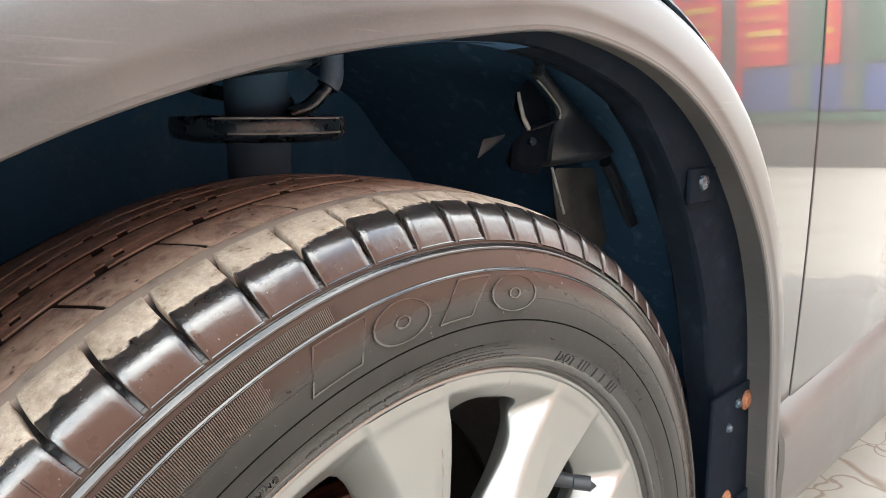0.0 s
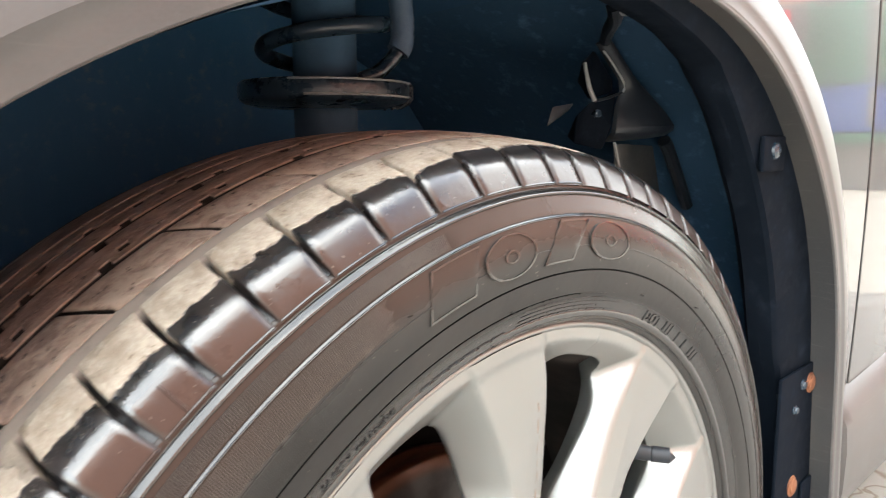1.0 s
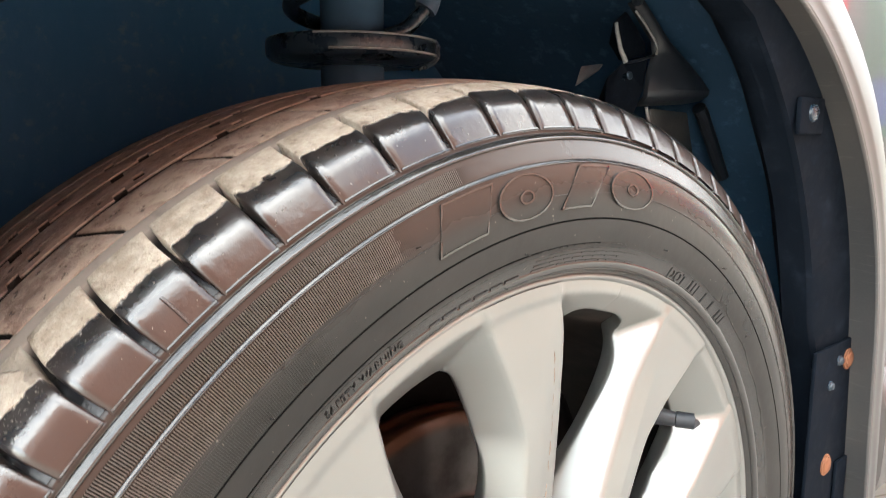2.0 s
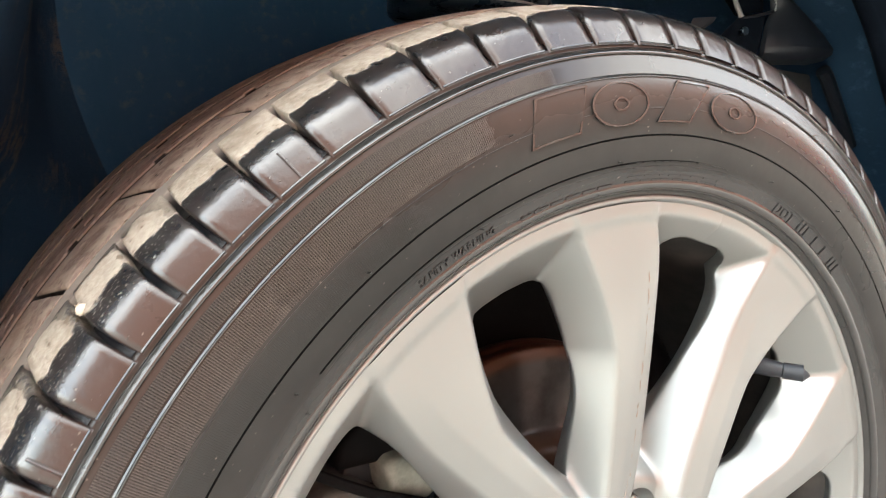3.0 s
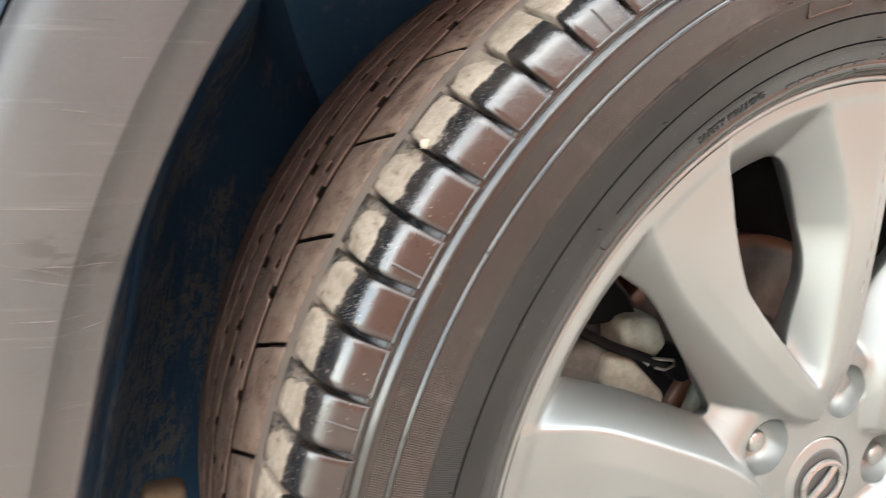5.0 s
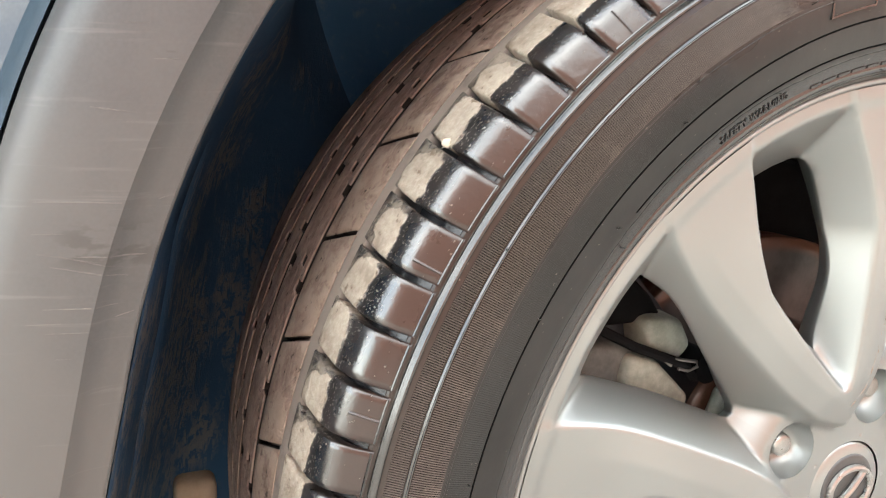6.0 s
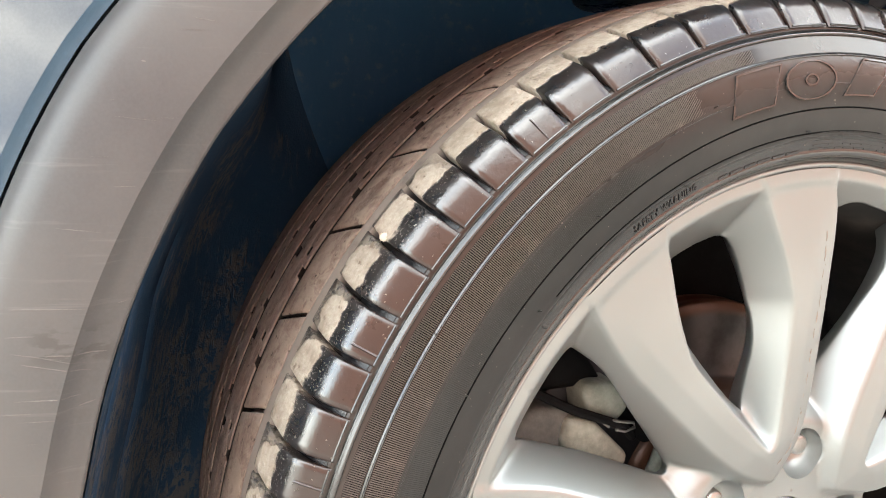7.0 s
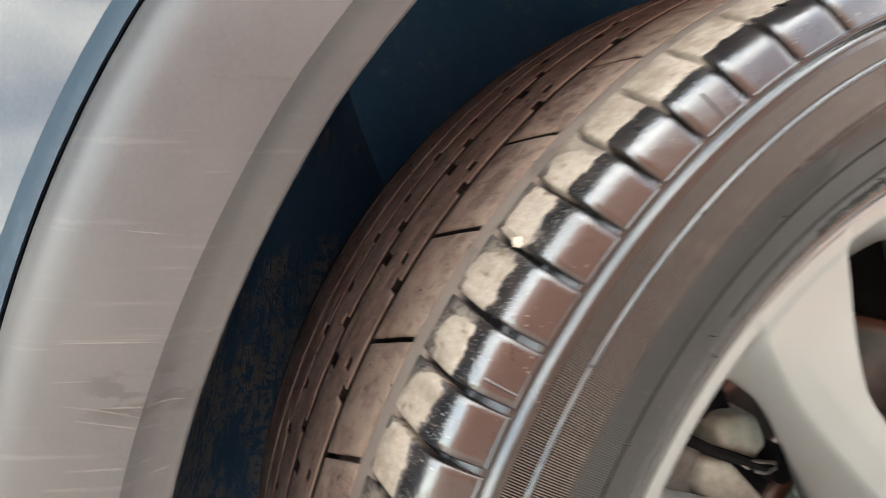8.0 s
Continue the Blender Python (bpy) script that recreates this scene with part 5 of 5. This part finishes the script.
def build_liner(car):
    def pt(a, r, y):
        c = max(-72.0, min(70.0, a))
        x, _, z = polar(r, c, 0)
        if c != a:
            z -= 0.0067 * abs(a - c)
            x += (0.10 if a > 0 else -0.22) * 0.0067 * abs(a - c)
        return (x, y, z)
    wave = lambda a, y: 0.0025 * math.sin(a * 0.42 + 30 * y) + 0.002 * math.sin(a * 0.17 + 2)
    # ahead of the wheel the liner draws in smoothly towards the middle of the car, with two pressed seams
    depths = (-0.006, -0.002, 0.005, 0.012, 0.022, 0.034, 0.052, 0.075, 0.098, 0.1005, 0.103, 0.13, 0.16, 0.192, 0.195, 0.198, 0.225, 0.26, 0.30, 0.34, 0.36, 0.372, 0.380, 0.384)
    rows = []
    for a in arch_angles(140, -112, 105):
        r = liner_r(a)
        k = min(1.0, max(0.0, (a + 52) / 22))
        deep = r + 0.012 + (max(0.0, 0.440 - r) - 0.012) * k * k * (3 - 2 * k)
        grow = lambda y: min(1.0, max(0.0, (y - 0.012) / 0.04)) ** 1.3
        front = min(1.0, max(0.0, (-26 - a) / 24))
        front = front * front * (3 - 2 * front)
        row = []
        for y in depths:
            plain = r + (deep - r) * grow(y)
            drawn = r + float(np.interp(y, [-0.006, 0.012, 0.05, 0.10, 0.195, 0.30, 0.34, 0.36, 0.372, 0.380, 0.384], [0.0, 0.0015, -0.001, -0.008, -0.026, -0.052, -0.070, -0.088, -0.110, -0.150, -0.200]))
            if y in (0.1005, 0.195):
                drawn += 0.0045 * min(1.0, max(0.0, (-60 - a) / 8))
            x, yy, z = pt(a, plain + (drawn - plain) * front + wave(a, y) * (1 - 0.8 * front) * min(1, max(0, y / 0.05)), y)
            row.append((x, yy, z))
        rows.append(row)
    part("wheel_house_liner", tidy(grid_bm(rows[:79])), LINER, car, "navy-black liner splashed with dried dust", 60)
    part("wheel_house_roof", tidy(grid_bm([row[6:] for row in rows[78:87]])), LINER, car, "navy-black liner over the wheel", 60)
    # same liner in two darker copies, so its shade sits in the colour
    part("rear_liner", tidy(grid_bm([row[6:] for row in rows[86:]])), SHADED_LINER, car, "blue-black liner behind the wheel, shade in its colour", 50)
    part("rear_liner_edge", tidy(grid_bm([row[:7] for row in rows[78:]])), FLANGE, car, "black liner edge behind the wheel, shade in its colour", 50)
    # back wall of the wheel-house
    rows = [[pt(a, r, 0.385) for r in (0.02, 0.15, 0.26, 0.30, 0.34, 0.38, 0.42, 0.46)] for a in arch_angles(110, -112, 105)]
    part("inner_wall", tidy(grid_bm(rows)), INNER, car, "navy inner wall, blue haze in its colour, under a veil of dust", 50)
    # stand-in for an unidentified pale shape below the liner
    tan = cast_metal("tan_piece_colour", (0.40, 0.315, 0.225), (0.32, 0.25, 0.175), 0.8, 0.0)
    part("lower_bracket", box_bm((-0.336, 0.205, -0.14), (-0.310, 0.225, -0.036), 0.006, 3), tan, car, "rounded tan stand-in piece under the liner")
    # flange that turns outward behind the wheel
    rows = []
    for a in arch_angles(70, 0, 70):
        r0, r1 = liner_r(a), lip_r(a) + 0.004
        rows.append([pt(a, r0 + (r1 - r0) * f, y) for f, y in ((0.0, 0.004), (0.03, -0.004), (0.08, -0.0085), (0.5, -0.0110), (0.95, -0.0130), (1.0, -0.0130))])
    part("liner_flange", tidy(grid_bm(rows)), FLANGE, car, "black liner flange", 50)
    # lower plate with bolts
    plate = box_bm((0.285, -0.0155, -0.16), (0.3650, -0.0125, 0.1290), 0.001)
    part("mounting_plate", plate, FLANGE, car, "dark blue-black steel plate")
    part("mounting_plate", box_bm((0.338, -0.0185, -0.14), (0.3600, -0.0158, 0.030), 0.001), FLANGE, car, "dark steel strip")
    for x, z, m, s in ((0.3470, 0.1130, RUST, 1.0), (0.3200, 0.0330, RUST, 1.0), (0.3300, 0.1150, IRON, 0.5), (0.315, 0.098, IRON, 0.45)):
        prof = [(0.0, 0.0), (0.0050 * s, 0.0002), (0.0062 * s, 0.0008), (0.0066 * s, 0.0018), (0.0085 * s, 0.0022), (0.0088 * s, 0.0040)]
        part("bolt", lathe_along(prof, (x, -0.0155 - 0.0032, z), (0, 1, 0), 18), m, car, "rusty bolt head" if m is RUST else "dark bolt head", 40)
    # clip pad on the flange
    x, y, z = polar(0.388, 39.5, -0.0125)
    part("clip_pad", box_bm((x - 0.021, y - 0.0018, z - 0.013), (x + 0.017, y + 0.002, z + 0.011), 0.0015), FLANGE, car, "black clip pad")
    part("clip", lathe_along([(0.0, 0.0), (0.0035, 0.0002), (0.0055, 0.0012), (0.0062, 0.003), (0.0062, 0.006)], (x - 0.003, y - 0.0048, z + 0.001), (0, 1, 0), 18), IRON, car, "dark push clip")


def build_strut():
    strut = thing("suspension_strut", "black suspension strut with coil spring above the tyre", "suspension")
    cx, cy, cz = 0.030, 0.200, 0.333
    part("spring_seat", revolve([(0.018, -0.005), (0.044, -0.004), (0.0525, -0.002), (0.0555, 0.0), (0.0562, 0.0015), (0.0566, 0.003), (0.0566, 0.0090), (0.0560, 0.0112), (0.0545, 0.0122), (0.0515, 0.0118), (0.050, 0.008), (0.030, 0.007)], 72), IRON, strut, "black spring seat", 40)
    ob = strut.children[-1]
    ob.rotation_euler = (radians(90), 0, 0)
    ob.location = (cx, cy, cz)
    ring = lambda r, z, lo, hi, n: [(cx + r * math.cos(t), cy + r * math.sin(t), z) for t in np.linspace(radians(lo), radians(hi), n)]
    # pale bars paint the highlights along the seat's upper and lower edge
    part("seat_edge", tube_bm(ring(0.0562, cz + 0.0112, -150, -25, 40), 0.0007, 6), WORN_HIGHLIT, strut, "pale edge of the spring seat, its highlight painted in")
    part("seat_edge", tube_bm(ring(0.0566, cz + 0.0020, -140, -40, 40), 0.0008, 6), WORN_HIGHLIT, strut, "pale edge of the spring seat, its highlight painted in")
    for deg in (-52, -42, -32, -22, -12, -2):
        t = radians(deg)
        c, d = Vector((cx, cy, 0)), Vector((math.cos(t), math.sin(t), 0))
        pts = [c + d * r + Vector((0, 0, z)) for r, z in ((0.0555, cz + 0.0115), (0.0572, cz + 0.009), (0.0572, cz + 0.002), (0.0548, cz - 0.001), (0.0500, cz - 0.0035))]
        part("seat_rib", tube_bm(pts, 0.0013, 8), IRON, strut)
    coil = [(cx + 0.040 * math.cos(t), cy + 0.040 * math.sin(t), 0.351 + 0.0058 * t) for t in np.linspace(0.4, 16, 180)]
    part("coil_spring", tube_bm(coil, 0.0052, 12), IRON, strut, "black coil spring")
    part("damper_tube", tube_bm([(cx, cy, 0.10), (cx, cy, 0.45)], 0.021, 24), NAVY, strut, "black damper tube")
    hose = smooth_path([(0.0605, 0.160, 0.420), (0.0612, 0.160, 0.398), (0.0628, 0.160, 0.382), (0.0612, 0.160, 0.368), (0.053, 0.163, 0.357), (0.044, 0.165, 0.350), (0.034, 0.168, 0.346)], 30)
    part("hose", tube_bm(hose[:17], 0.0078, 14), BLUE_STEEL, strut, "dusty grey hose beside the spring")
    part("hose", tube_bm(hose[16:], 0.0048, 12), IRON, strut, "black hose beside the spring")
    part("knuckle", hull_bm([(cx - 0.05, 0.13, -0.05), (cx + 0.05, 0.13, -0.05), (cx - 0.035, 0.20, 0.14), (cx + 0.035, 0.20, 0.14), (cx - 0.05, 0.2, -0.05), (cx + 0.05, 0.22, -0.05), (cx, 0.24, 0.16)], 0.008), IRON, strut)


def build_bracket():
    br = thing("hose_bracket", "black plastic duct bracket at the back of the wheel-house", "bracket")
    # moulded shield: a narrow neck that flares out to a turned-in lower edge
    spans = [((0.1860, 0.0890, 0.3745), (0.1905, 0.0840, 0.3790), 0.0010), ((0.2055, 0.0890, 0.3600), (0.2125, 0.0840, 0.3635), 0.0015), ((0.2175, 0.0890, 0.3515), (0.2285, 0.0835, 0.3520), 0.0025),
             ((0.2190, 0.0885, 0.3430), (0.2440, 0.0785, 0.3395), 0.0040), ((0.2120, 0.0880, 0.3300), (0.2575, 0.0735, 0.3275), 0.0055), ((0.2065, 0.0860, 0.3170), (0.2660, 0.0710, 0.3185), 0.0060),
             ((0.2075, 0.0870, 0.3125), (0.2685, 0.0730, 0.3150), 0.0055), ((0.2110, 0.0930, 0.3085), (0.2685, 0.0800, 0.3110), 0.0040), ((0.2160, 0.1020, 0.3060), (0.2665, 0.0920, 0.3090), 0.0020)]
    rows = []
    for lo, hi, bulge in spans:
        lo, hi = Vector(lo), Vector(hi)
        front = [lo.lerp(hi, f) - Vector((0, bulge * 4 * f * (1 - f), 0)) for f in np.linspace(0, 1, 9)]
        back = [p + Vector((-0.0005, 0.0035, 0.0005)) for p in reversed(front)]
        rows.append(front + back)
    part("shield", tidy(grid_bm(rows, close_v=True)), BLACK, br, "black moulded shield", 40)
    rim = smooth_path([(0.1900, 0.0885, 0.3700), (0.1985, 0.0885, 0.3650), (0.2090, 0.0885, 0.3575), (0.2170, 0.0885, 0.3515), (0.2195, 0.0885, 0.3470), (0.2185, 0.0885, 0.3425)], 30)
    part("worn_edge", tube_bm(rim, 0.0008, 8), WORN_HIGHLIT, br, "worn bright edge")
    part("opening_edge", tube_bm([(0.2170, 0.0890, 0.3422), (0.2020, 0.0910, 0.3380), (0.1870, 0.0920, 0.3352)], 0.0011, 8), BLACK, br)
    part("worn_edge", tube_bm([(0.1755, 0.0940, 0.3615), (0.1765, 0.0938, 0.3560), (0.1805, 0.0930, 0.3440), (0.1860, 0.0920, 0.3355)], lambda f: 0.0012 + 0.0006 * f, 8), WORN_HIGHLIT, br, "worn bright edge")
    part("web", hull_bm([(0.176, 0.097, 0.362), (0.190, 0.096, 0.372), (0.216, 0.096, 0.352), (0.217, 0.096, 0.343), (0.186, 0.097, 0.336), (0.19, 0.110, 0.35), (0.21, 0.110, 0.347)], 0.001), FLANGE, br)
    part("boss", hull_bm([(0.184, 0.094, 0.335), (0.214, 0.092, 0.343), (0.206, 0.090, 0.318), (0.208, 0.098, 0.300), (0.188, 0.110, 0.305), (0.182, 0.105, 0.325), (0.20, 0.125, 0.31)], 0.001), FLANGE, br, "black boss")
    part("bolt", lathe_along([(0.0, 0.0), (0.0022, 0.0002), (0.0030, 0.0010), (0.0030, 0.006)], (0.1905, 0.0905, 0.3265), (0.2, 1, 0), 12), IRON, br, "dark bolt")
    part("arm", tube_bm(smooth_path([(0.150, 0.056, 0.392), (0.158, 0.060, 0.386), (0.170, 0.072, 0.381), (0.188, 0.086, 0.3765)], 14), lambda f: 0.0055 - 0.0015 * f, 10), BLACK, br)
    part("clip", hull_bm([(0.1475, 0.052, 0.3945), (0.1500, 0.051, 0.3850), (0.1615, 0.051, 0.3860), (0.1560, 0.051, 0.3900), (0.150, 0.056, 0.394), (0.156, 0.056, 0.387)], 0.0008), WORN_HIGHLIT, br, "pale clip")
    part("fin", hull_bm([(0.132, 0.094, 0.316), (0.137, 0.093, 0.330), (0.162, 0.092, 0.3335), (0.158, 0.094, 0.328), (0.14, 0.099, 0.318)], 0.0008), BLACK, br, "black fin")
    part("panel", hull_bm([(0.2240, 0.097, 0.3060), (0.2790, 0.095, 0.3040), (0.3050, 0.096, 0.2400), (0.285, 0.10, 0.215), (0.250, 0.104, 0.235), (0.232, 0.101, 0.280), (0.27, 0.13, 0.25)], 0.002), DUSTY_IRON, br, "dark grey dusty panel")
    part("panel_edge", tube_bm([(0.2215, 0.0965, 0.3055), (0.2300, 0.0975, 0.2900), (0.2420, 0.0985, 0.2680)], 0.0012, 8), WORN_HIGHLIT, br, "worn edge of the panel")
    part("rib", tube_bm([(0.2900, 0.092, 0.3070), (0.2960, 0.092, 0.3020), (0.3190, 0.094, 0.2780), (0.3420, 0.095, 0.2500)], 0.0055, 10), BLACK, br)
    part("gusset", hull_bm([(0.327, 0.300, 0.432), (0.377, 0.298, 0.436), (0.377, 0.298, 0.372), (0.35, 0.31, 0.43), (0.37, 0.31, 0.38)], 0.001), BLUE_STEEL, br, "blue-black steel gusset")


build_ground()
build_surroundings()
build_wheel()
build_stone()
build_brake()
car_thing = build_car()
build_liner(car_thing)
build_strut()
build_bracket()
